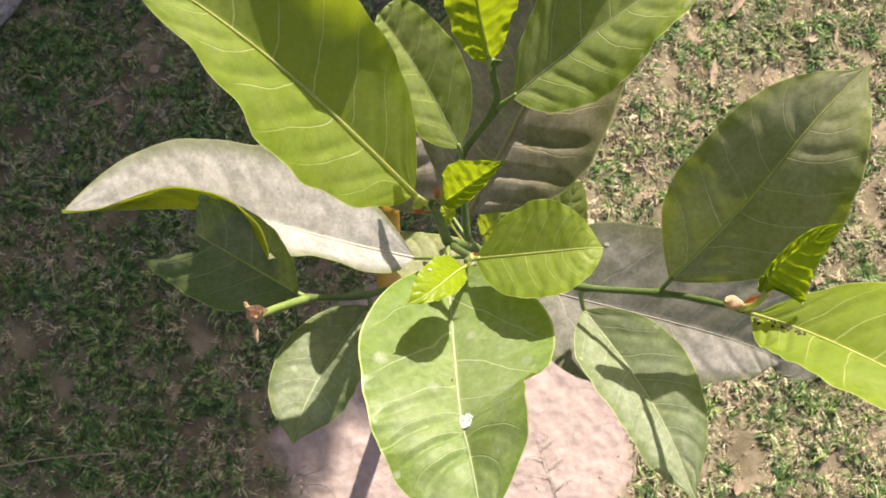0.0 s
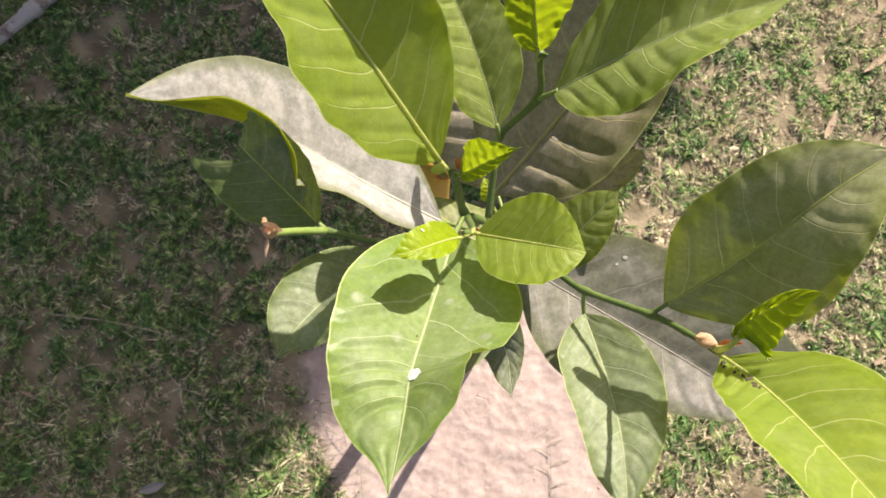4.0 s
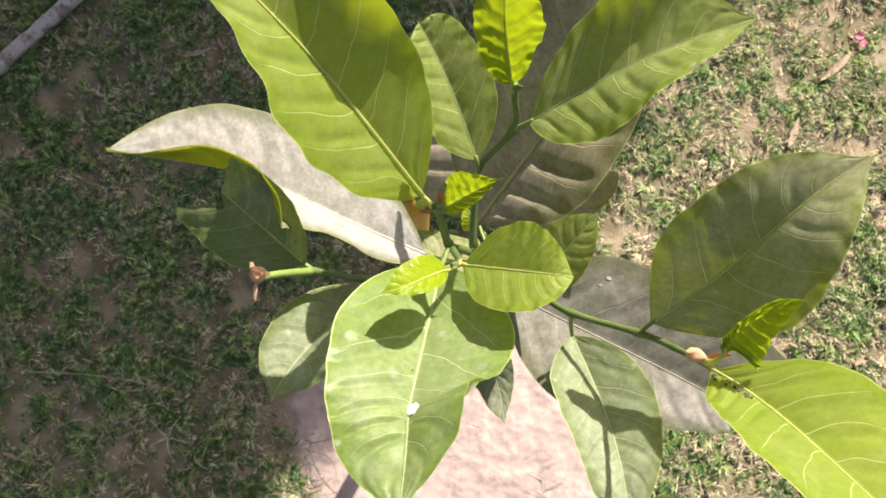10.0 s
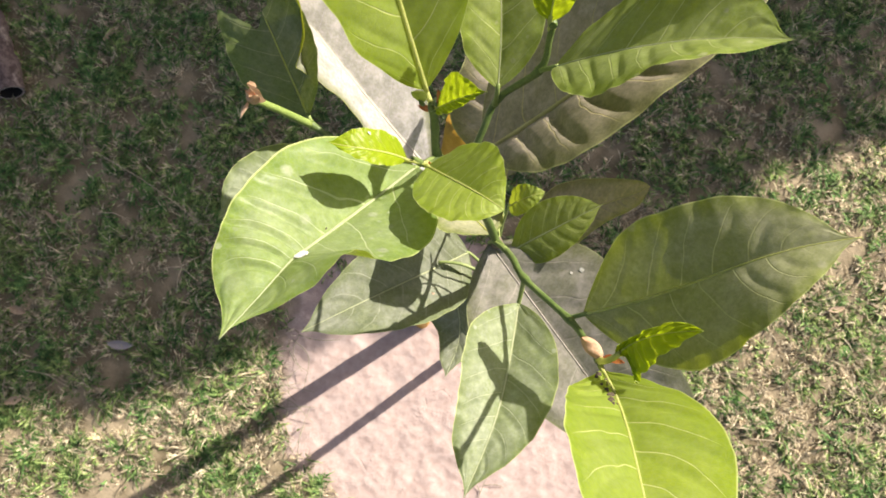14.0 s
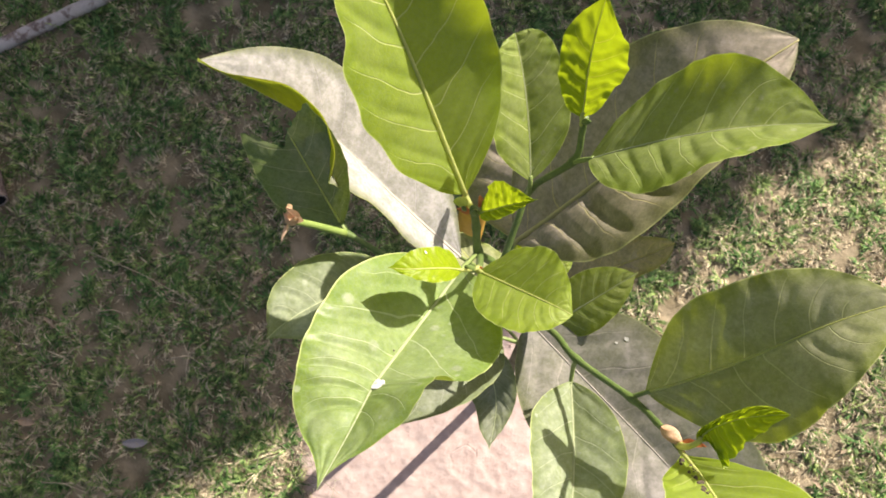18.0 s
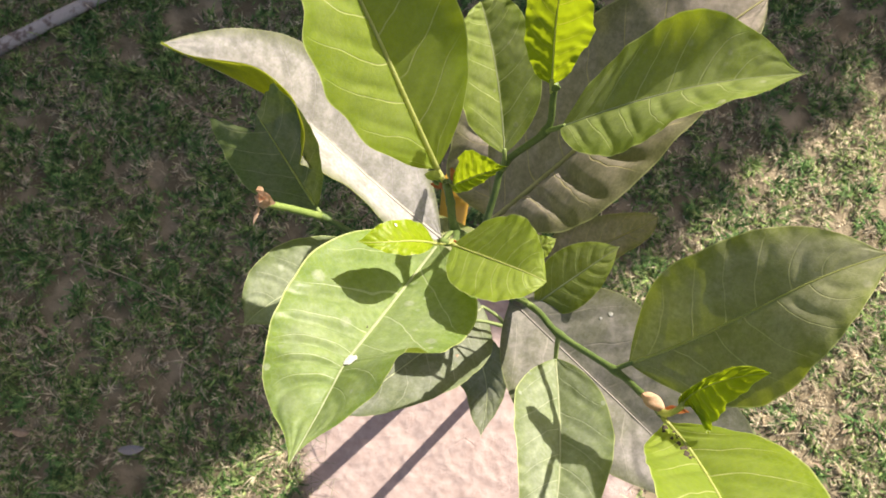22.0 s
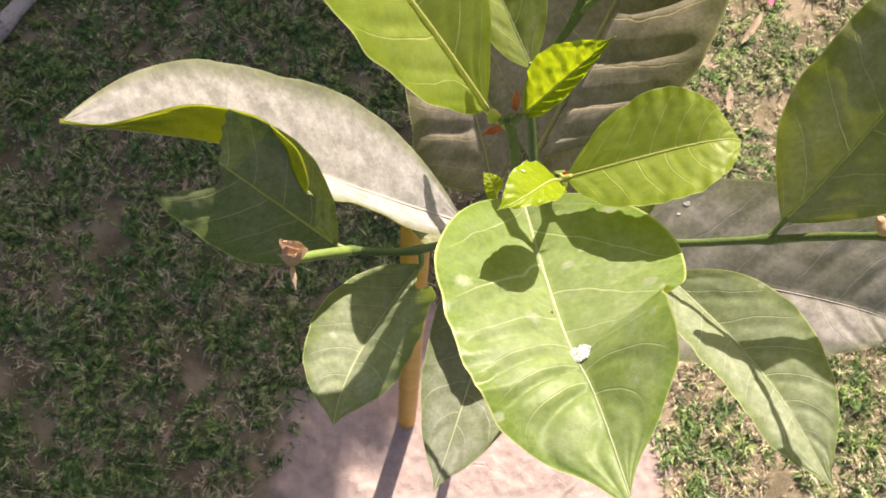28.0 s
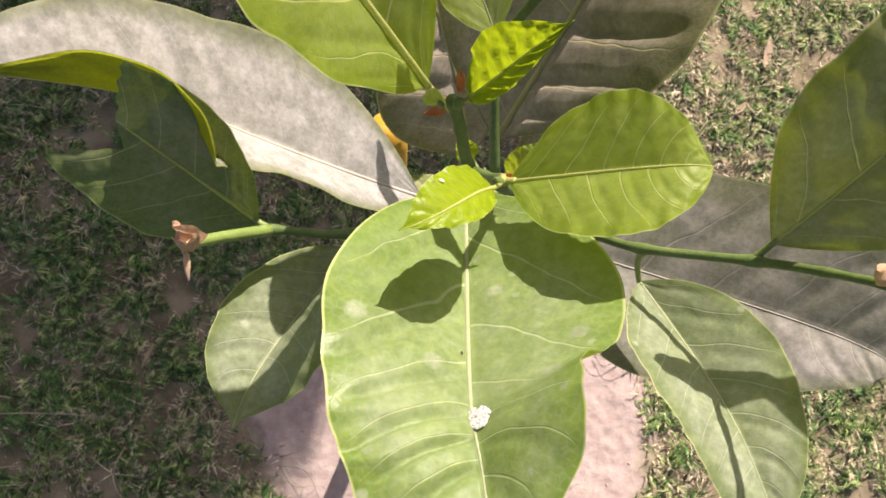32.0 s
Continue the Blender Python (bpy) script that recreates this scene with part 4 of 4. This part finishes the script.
    bmesh.ops.create_icosphere(bm, subdivisions=2, radius=size)
    stretch = strewn.uniform(0.5, 2.2, 3)
    for v in bm.verts:
        v.co = Vector((v.co.x * stretch[0], v.co.y * stretch[1], v.co.z * 0.5)) * (1 + 0.5 * noise.noise(v.co * 1500 + Vector(stretch)))
    me = bpy.data.meshes.new("crumb")
    bm.to_mesh(me)
    bm.free()
    me.materials.append(DARK_SPECK)
    ob = new("crumb", me)
    ob.location = p + nrm * size * 0.3
    return tagged(ob, "tiny dark speck on a leaf", "crumb", group="crumbs on the leaves")


for _ in range(16):
    t = strewn.uniform(0.10, 0.42)
    at = np.array((0.1944, 0.0597, 1.0728)) * (1 - t) + np.array((0.2300, 0.0200, 1.1550)) * t
    crumb("right_yellow", at + strewn.normal(size=3) * 0.004, strewn.uniform(0.0004, 0.0009))
for x, y in ((0.0235, 0.018), (0.0245, 0.014)):
    crumb("central", (x, y, 1.09), strewn.uniform(0.0003, 0.0006))

spot, face = perch("low_front", np.array((0.059, 0.050, 0.743)))
fallen = scale_leaf("dry_scale", spot + face * 0.001, (0.5, -0.85, 0.05), face, 0.024, 0.0030, 0.05, HUSK, "")
fallen.parent = None
fallen.matrix_world = Matrix.Translation(BASE)
tagged(fallen, "curled tan bud scale lying on a leaf", "bud scale")

# ---- the cane ----
cane = tagged(new("bamboo_stake"), "yellow bamboo stake standing in bare earth", "stake")
cane.location = (0.001, 0.062, 0.0)
tube("cane", [(0, 0, -0.05), (-0.008, 0.042, 0.25), (-0.0245, 0.135, 0.81)], 0.0155, 0.0145, BAMBOO, cane, count=40, sides=18, swell=((0.35, 0.0015, 0.012), (0.72, 0.0015, 0.012)))

# ---- unseen tree, added and shaped to cast the shade on the far lawn ----
LEAFAGE = plain_material("tree_leaves", (0.05, 0.10, 0.03), (0.10, 0.17, 0.05), 3.0, 0.6, 0.2, 0.002, 0.25)


# edge of the lawn's shade, to which the added crown is cut
def shade_edge(y):
    return float(np.interp(y, (-0.8, -0.54, -0.4, -0.3, -0.13, 0.0, 0.1, 0.3, 0.51, 0.78, 1.06, 1.8, 2.6), (-0.64, -0.48, -0.37, -0.30, -0.215, -0.11, -0.05, 0.09, 0.21, 0.32, 0.42, 0.65, 0.98)))


def build_shade_tree():
    tree = tagged(new("tree"), "unseen leafy tree added to shade the lawn", "tree")
    tree.location = (-1.1, 4.1, 0.0)
    root = np.array(tree.location)
    tube("trunk", [(0, 0, -0.1), (0.05, 0.02, 0.8), (0.0, -0.05, 1.6), (0.1, 0.1, 3.4)], 0.11, 0.05, BARK, tree, count=30, sides=14, rough=0.03)
    for k, tip in enumerate([(1.5, -0.2, 2.4), (0.9, 0.9, 3.4), (-1.2, 0.8, 3.5), (-0.8, -0.4, 2.6), (0.4, 0.5, 3.9), (1.2, 0.2, 1.6)]):
        t = np.array(tip)
        tube("limb", [(0.02, 0, 0.9 + 0.1 * k), t * (0.4, 0.4, 0.62) + (0, 0, 0.25), t], 0.04, 0.012, BARK, tree, count=16, sides=8, rough=0.03, seed=k)
    rs = np.random.default_rng(11)
    way = np.array(SUN_DIR)
    verts, faces, made = [], [], 0
    while made < 36000:
        p = np.array((rs.uniform(-3.7, 2.2), rs.uniform(2.9, 5.9), rs.uniform(0.5, 4.7)))
        g = p - way * p[2] / way[2]
        if g[0] > shade_edge(g[1]) + rs.normal() * (0.03 if g[1] < 0.2 else 0.055) or g[1] > 2.4:
            continue
        if ((p[0] + 0.8) / 2.7) ** 2 + ((p[1] - 4.35) / 1.25) ** 2 + ((p[2] - 2.45) / 2.0) ** 2 > 1.12 + 0.45 * noise.noise(p * 1.3):
            continue
        # gap left in the crown so that sun still reaches the sapling
        clear = True
        for z, west in ((0.72, -0.06), (0.95, -0.20), (1.18, -0.24)):
            q = p - way * (p[2] - z) / way[2]
            if west < q[0] < 0.36 and -0.12 < q[1] < 0.36:
                clear = False
        if not clear:
            continue
        made += 1
        d, e = rs.normal(size=3), rs.normal(size=3)
        d /= np.linalg.norm(d)
        e = np.cross(d, e)
        e /= np.linalg.norm(e)
        size = rs.uniform(0.05, 0.09)
        k = len(verts)
        p = p - root
        verts += [p - d * size, p - d * size * 0.2 + e * size * 0.42, p + d * size * 0.5 + e * size * 0.3, p + d * size, p + d * size * 0.5 - e * size * 0.3, p - d * size * 0.2 - e * size * 0.42]
        faces.append((k, k + 1, k + 2, k + 3, k + 4, k + 5))
    mesh_ob("crown", verts, faces, LEAFAGE, tree, "dense green leaves", smooth=False)


build_shade_tree()

# ---- poles, pipe and sack lying on the lawn ----
def bark_material(name, dark, mid, pale, share):
    """Weathered cane: blotches of pale and dark skin drawn out along the pole, over fine cracked grain."""
    n = Nodes(name)
    place = n.put("TexCoord").outputs["Object"]
    patch, fleck, grain = n.noise(24.0, 5.0, 0.7, vector=place), n.noise(85.0, 4.0, 0.7, vector=place), n.noise(420.0, 4.0, 0.7, vector=place)
    color = n.mix(n.ramp(fleck, 0.35, 0.65), dark, mid)
    color = n.mix(n.math("MULTIPLY", n.ramp(patch, 1.0 - share - 0.06, 1.0 - share + 0.06), n.math("MULTIPLY_ADD", grain, 0.8, 0.4), clamp=True), color, pale)
    height = n.math("ADD", n.math("MULTIPLY", fleck, 0.7), n.math("MULTIPLY", grain, 0.3))
    return n.done(n.principled(color, 0.88, n.bump(height, 0.9, 0.003), spec=0.25))


WOOD = bark_material("weathered_pole", (0.085, 0.062, 0.058), (0.20, 0.155, 0.145), (0.42, 0.36, 0.33), 0.40)
MOTTLED = bark_material("mottled_pole", (0.17, 0.125, 0.11), (0.32, 0.25, 0.22), (0.56, 0.52, 0.49), 0.55)
RED_WOOD = bark_material("reddish_pole", (0.30, 0.15, 0.12), (0.46, 0.28, 0.24), (0.58, 0.44, 0.40), 0.42)
PALE_WOOD = plain_material("pale_pole", (0.28, 0.22, 0.19), (0.52, 0.46, 0.42), 14.0, 0.8, 0.5, 0.002, fine=12.0)
BLUE = plain_material("blue_plastic", (0.006, 0.10, 0.44), (0.012, 0.14, 0.54), 8.0, 0.42, 0.15, 0.0006, spec=0.5)
# near-black puts the shade inside the bores into the colour, blue pipes included
BORE_SHADE = plain_material("bore_shade", (0.012, 0.010, 0.010), (0.03, 0.025, 0.02), 30.0, 0.9)
CLOTH = plain_material("grey_sacking", (0.27, 0.25, 0.25), (0.42, 0.395, 0.39), 40.0, 0.9, 0.5, 0.001, fine=10.0)
STRING = plain_material("lilac_string", (0.36, 0.20, 0.40), (0.55, 0.36, 0.58), 60.0, 0.6, 0.3, 0.0006)


def hollow(name, label, category, a, b, radius, mat, wall=0.004, knots=(), rough=0.02, seed=0, bend=0.0):
    """A pole or pipe lying from a to b, open at the end a."""
    thing = tagged(new(name), label, category)
    thing.location = a
    a, b = np.array(a, float), np.array(b, float)
    span = b - a
    side = np.array((-span[1], span[0], 0)) * bend
    count = 120
    line = smooth_line([(0, 0, 0), span * 0.5 + side, span], count)
    s = np.linspace(0, 1, count)
    radii = np.full(count, radius) + radius * 0.05 * np.sin(s * 23 + seed)
    for at in knots:
        radii = radii + radius * (0.0 if mat is BLUE else 0.30) * np.exp(-(((s - at) / 0.008) ** 2))
    verts, faces = tube_data(line, radii, 18, rough, seed, cap=False)
    mesh_ob("tube", verts, faces, mat, thing)
    way = span / np.linalg.norm(span)
    inner = [way * 0.0, way * 0.10]
    iv, jf = tube_data(inner, [radius - wall, radius - wall], 18, 0, cap=False)
    iv = list(iv) + [way * 0.10]
    jf = list(jf) + [(18 + k, 18 + (k + 1) % 18, 36) for k in range(18)]
    mesh_ob("bore", iv, jf, BORE_SHADE, thing, "hollow bore coloured near-black as its shade")
    rv, rf = tube_data([way * 0.0, way * -0.0015], [radius, radius - wall * 0.5], 18, 0, cap=False)
    ring = np.array(rv)
    edge_v = [p for p in ring[:18]] + [p * (1 - wall / radius) for p in ring[:18]]
    edge_f = [(k, (k + 1) % 18, 18 + (k + 1) % 18, 18 + k) for k in range(18)]
    mesh_ob("rim", edge_v, edge_f, PALE_WOOD if mat is not BLUE else BLUE, thing, "cut rim")
    return thing


hollow("pole", "weathered brown cane pole lying on grass", "pole", (-0.945, -0.123, 0.032), (-3.25, 1.12, 0.035), 0.026, WOOD, knots=(0.022, 0.062, 0.14, 0.22, 0.33, 0.47, 0.6, 0.75, 0.9), rough=0.07, seed=2)
hollow("pipe", "bright blue plastic pipe lying on grass", "pipe", (-1.164, -0.112, 0.030), (-3.4, 0.775, 0.032), 0.024, BLUE, wall=0.003, rough=0.0, seed=4)
hollow("pole", "old brown hollow pole lying on grass", "pole", (-1.265, -0.175, 0.05), (-3.3, 0.74, 0.045), 0.024, WOOD, knots=(0.05, 0.11, 0.2, 0.4, 0.7), rough=0.09, seed=5)
hollow("pole", "gnarled brown pole under the others", "pole", (-1.205, -0.160, 0.028), (-3.2, 0.80, 0.025), 0.022, WOOD, knots=(0.03, 0.08, 0.15, 0.3, 0.6), rough=0.12, seed=12)
hollow("pole", "long mottled grey and brown pole lying on grass", "pole", (-1.66, -0.745, 0.020), (-0.36, 1.605, 0.020), 0.0145, MOTTLED, knots=(0.33, 0.52, 0.66), rough=0.05, seed=6, bend=0.003)
hollow("pipe", "bright blue plastic pipe lying on grass", "pipe", (-1.66, -0.305, 0.020), (-0.62, 1.568, 0.020), 0.0135, BLUE, wall=0.003, rough=0.0, seed=8)
hollow("pipe", "bright blue plastic pipe lying on grass", "pipe", (-1.72, -0.300, 0.020), (-0.66, 1.610, 0.020), 0.0130, BLUE, wall=0.003, rough=0.0, seed=9)
hollow("pole", "reddish brown cane pole end on grass", "pole", (-0.068, 1.032, 0.020), (1.5, 2.84, 0.022), 0.0135, RED_WOOD, knots=(0.1, 0.3, 0.6), rough=0.05, seed=9)


def build_sack():
    bundle = tagged(new("sack_bundle"), "grey cloth sack tied with lilac string", "sack")
    bundle.location = (-1.09, -0.205, 0.0)
    neck = Vector((0.012, 0.002, 0.06))
    for k, (cx, cy, r, h) in enumerate([(-0.050, 0.007, 0.058, 0.056), (0.061, -0.009, 0.056, 0.052), (-0.125, -0.075, 0.045, 0.05)]):
        bm = bmesh.new()
        bmesh.ops.create_icosphere(bm, subdivisions=5, radius=1.0)
        pull = (neck - Vector((cx, cy, 0.05))).normalized()
        for v in bm.verts:
            d = v.co.copy()
            near = max(0.0, d.dot(pull))
            side = d - pull * d.dot(pull)
            turn = math.atan2(side.z, side.dot(Vector((-pull.y, pull.x, 0))))
            pleat = 0.10 * (0.25 + near) * math.sin(turn * 9 + 2.2 * noise.noise(d * 1.5)) + 0.07 * abs(noise.noise(d * 3.1 + Vector((k * 5, 0, 0))))
            sag = 0.10 * noise.noise(d * 1.6 + Vector((0, k * 3, 0))) - 0.10 * abs(noise.noise(d * 2.3 + Vector((3, 0, k))))
            d *= 1 + pleat + sag + 0.10 * near
            v.co = Vector((cx + d.x * r, cy + d.y * r, max(0.002, h * 0.8 + d.z * h)))
        me = bpy.data.meshes.new("cloth_lump")
        bm.to_mesh(me)
        bm.free()
        me.materials.append(CLOTH)
        me.polygons.foreach_set("use_smooth", [True] * len(me.polygons))
        ob = new("cloth_lump", me)
        ob.parent = bundle
    tails = [
        [(0.052, 0.033, 0.1), (-0.001, -0.031, 0.075), (-0.046, -0.128, 0.03)],
        [(0.052, 0.033, 0.1), (0.011, -0.061, 0.07), (-0.023, -0.158, 0.02)],
        [(0.046, 0.021, 0.1), (0.024, -0.048, 0.07), (0.017, -0.107, 0.02)],
        [(0.05, 0.029, 0.1), (0.003, -0.018, 0.08), (-0.055, -0.098, 0.03)],
        [(0.078, 0.052, 0.1), (0.077, 0.058, 0.07), (0.061, 0.043, 0.03)],
        [(0.084, 0.02, 0.05), (0.103, 0.025, 0.03), (0.131, -0.002, 0.015)],
        [(0.082, 0.031, 0.09), (0.098, 0.043, 0.05), (0.106, 0.057, 0.03)],
    ]
    for line in tails:
        for shift in (-0.003, 0.003):
            tube("string", [(x + shift, y - shift, z) for x, y, z in line], 0.0028, 0.0022, STRING, bundle, count=18, sides=6)
    for shift in (-0.006, 0.0, 0.006):
        tube("string", [(x + shift * 0.4, y + shift, z) for x, y, z in [(-0.025, -0.057, 0.07), (0.026, -0.001, 0.102), (0.062, 0.043, 0.108), (0.085, 0.077, 0.09), (0.075, 0.097, 0.05)]], 0.0034, 0.0030, STRING, bundle, count=24, sides=6)
    tube("string", [(0.064, 0.044, 0.105), (0.082, 0.079, 0.11), (0.082, 0.103, 0.1), (0.093, 0.112, 0.085), (0.094, 0.098, 0.07), (0.085, 0.074, 0.085), (0.07, 0.047, 0.1)], 0.0030, 0.0028, STRING, bundle, count=36, sides=6)


build_sack()

# ---- litter on the lawn and earth ----
DRY = plain_material("dry_leaf", (0.36, 0.25, 0.16), (0.62, 0.50, 0.38), 50.0, 0.8, 0.4, 0.001, 0.2)
PINK = plain_material("pink_petal", (0.70, 0.16, 0.30), (0.80, 0.32, 0.42), 80.0, 0.6, 0.2, 0.0005, 0.3)


def litter_leaf(x, y, heading, size, wide, mat, label, category="dry leaf", name="dry_leaf"):
    rs = np.random.default_rng(int(1000 * (x + 3) + 77 * (y + 3)))
    verts, faces, nu, nv = [], [], 10, 3
    bend, roll = rs.uniform(0.1, 0.5), rs.uniform(0.2, 0.7)
    for i in range(nu):
        t = i / (nu - 1)
        w = wide * math.sin(math.pi * (0.05 + 0.93 * t)) ** 0.8
        for k in range(-nv, nv + 1):
            v = k / nv
            lx, ly = size * (t - 0.5), w * v + bend * size * 0.3 * (t - 0.5) ** 2
            verts.append((lx, ly, 0.006 + roll * w * v * v + 0.15 * size * (t - 0.5) ** 2 + 0.002 * rs.normal() * 0.3))
    m = 2 * nv + 1
    for i in range(nu - 1):
        for k in range(m - 1):
            q = i * m + k
            faces.append((q, q + 1, q + m + 1, q + m))
    ob = mesh_ob(name, verts, faces, mat)
    ob.matrix_world = pose(x, y, rise(x, y) + 0.008, 0, 0, heading)
    return tagged(ob, label, category)


litter_leaf(0.725, 0.90, 55, 0.10, 0.008, DRY, "long pale dry leaf on grass")
litter_leaf(0.655, 0.73, 80, 0.07, 0.007, DRY, "narrow dry leaf on grass")
litter_leaf(0.877, 0.822, 20, 0.035, 0.012, DRY, "small bleached leaf on grass")
litter_leaf(0.654, -0.115, 75, 0.035, 0.009, DRY, "small bleached leaf on grass")
litter_leaf(-0.504, 0.678, 40, 0.022, 0.009, DRY, "small bleached leaf on grass")
litter_leaf(0.765, 0.985, 10, 0.022, 0.009, PINK, "fallen pink petal on grass", "petal", "petal")
litter_leaf(0.775, 0.973, 90, 0.020, 0.009, PINK, "fallen pink petal on grass", "petal", "petal")
spots = np.random.default_rng(21)
for k in range(70):
    x, y = spots.uniform(-1.3, 1.0), spots.uniform(-0.7, 1.2)
    if bare_at(x, y) > 1.05:
        litter_leaf(x, y, spots.uniform(0, 360), spots.uniform(0.015, 0.045), spots.uniform(0.003, 0.007), DRY, "shrivelled brown leaf on grass")


# ---- dry weed, straws and clods on the bare earth ----
STRAW = plain_material("straw", (0.36, 0.29, 0.19), (0.58, 0.49, 0.36), 90.0, 0.75, 0.3, 0.0004)
SPRIG = plain_material("withered_green", (0.16, 0.17, 0.10), (0.30, 0.29, 0.20), 90.0, 0.75, 0.3, 0.0004)


def straw(name, label, category, lines, mat, radius=0.0009):
    """Thin stems lying on the ground, each a part of one plant."""
    first = lines[0][0]
    thing = tagged(new(name), label, category)
    thing.location = (first[0], first[1], rise(first[0], first[1]))
    root = np.array(thing.location)
    for line in lines:
        pts = [np.array((x, y, rise(x, y) + h)) - root for x, y, h in line]
        tube("stem", pts, radius, radius * 0.5, mat, thing, count=14, sides=5)
    return thing


straw("dry_weed", "withered weed sprig lying on bare earth", "weed", [
    [(0.311, -0.159, 0.001), (0.293, -0.100, 0.006), (0.270, -0.030, 0.004)],
    [(0.303, -0.130, 0.002), (0.322, -0.112, 0.006), (0.340, -0.104, 0.003)],
    [(0.296, -0.106, 0.004), (0.272, -0.098, 0.006), (0.252, -0.102, 0.003)],
    [(0.290, -0.092, 0.004), (0.308, -0.076, 0.006), (0.322, -0.070, 0.003)],
    [(0.284, -0.072, 0.005), (0.262, -0.066, 0.006), (0.246, -0.070, 0.003)],
    [(0.278, -0.052, 0.005), (0.294, -0.040, 0.005), (0.302, -0.036, 0.003)],
], SPRIG, 0.0008)
sown = np.random.default_rng(31)
for x, y, heading, count in [(-0.160, -0.190, 10, 6), (-0.130, -0.225, 20, 5), (-0.165, -0.130, -5, 4), (-0.10, -0.27, 40, 4), (0.36, -0.24, 150, 4), (0.42, 0.10, 175, 3), (-0.02, -0.31, 80, 4)]:
    lines = []
    for _ in range(count):
        a, size = radians(heading + sown.normal() * 38), sown.uniform(0.04, 0.11)
        bx, by = x + sown.normal() * 0.012, y + sown.normal() * 0.012
        lift = sown.uniform(0.012, 0.035)
        turn = a + sown.normal() * 0.35
        lines.append([(bx, by, 0.0), (bx + math.cos(a) * size * 0.5, by + math.sin(a) * size * 0.5, lift), (bx + math.cos(turn) * size, by + math.sin(turn) * size, 0.005)])
    straw("grass_tuft", "thin arching grass stems at the edge of bare earth", "grass tuft", lines, SPRIG, 0.0008)
for x0, y0, x1, y1 in [(-0.726, -0.101, -0.454, -0.071), (-0.64, -0.19, -0.575, -0.16), (-0.30, 0.52, -0.22, 0.58), (0.62, 0.30, 0.70, 0.34), (0.55, -0.28, 0.60, -0.20), (-0.52, -0.50, -0.44, -0.47)]:
    straw("straw", "pale dry straw lying on grass", "straw", [[(x0, y0, 0.012), ((x0 + x1) / 2, (y0 + y1) / 2 + 0.008, 0.020), (x1, y1, 0.012)]], STRAW, 0.0014)
for k in range(5):
    a = k * 1.3
    straw("straw", "short dry straw lying on grass", "straw", [[(-0.431, -0.159, 0.016), (-0.431 + math.cos(a) * 0.02, -0.159 + math.sin(a) * 0.02, 0.022), (-0.431 + math.cos(a) * 0.045, -0.159 + math.sin(a) * 0.045, 0.012)]], STRAW, 0.0015)
litter_leaf(-0.416, -0.348, 35, 0.05, 0.009, CLOTH, "curled grey dead leaf on grass")
litter_leaf(-0.495, -0.554, 60, 0.035, 0.008, DRY, "curled tan dead leaf on grass")
litter_leaf(-0.614, -0.428, 20, 0.035, 0.008, DRY, "curled tan dead leaf on grass")
for k in range(26):
    a, d = sown.uniform(0, 6.28), math.sqrt(sown.uniform(0.02, 0.8))
    x, y, size = PATCH[0] + PATCH[2] * d * math.cos(a), PATCH[1] + PATCH[3] * d * math.sin(a), sown.uniform(0.0010, 0.0028)
    bm = bmesh.new()
    bmesh.ops.create_icosphere(bm, subdivisions=2, radius=size)
    for v in bm.verts:
        v.co *= 1 + 0.5 * noise.noise(v.co * 400 + Vector((k, 0, 0)))
        v.co.z *= 0.7
    me = bpy.data.meshes.new("clod")
    bm.to_mesh(me)
    bm.free()
    me.materials.append(SOIL)
    ob = new("clod", me)
    ob.location = (x, y, rise(x, y) + size * 0.35)
    tagged(ob, "small clod of dry earth on bare ground", "clod", group="clods on the bare earth")
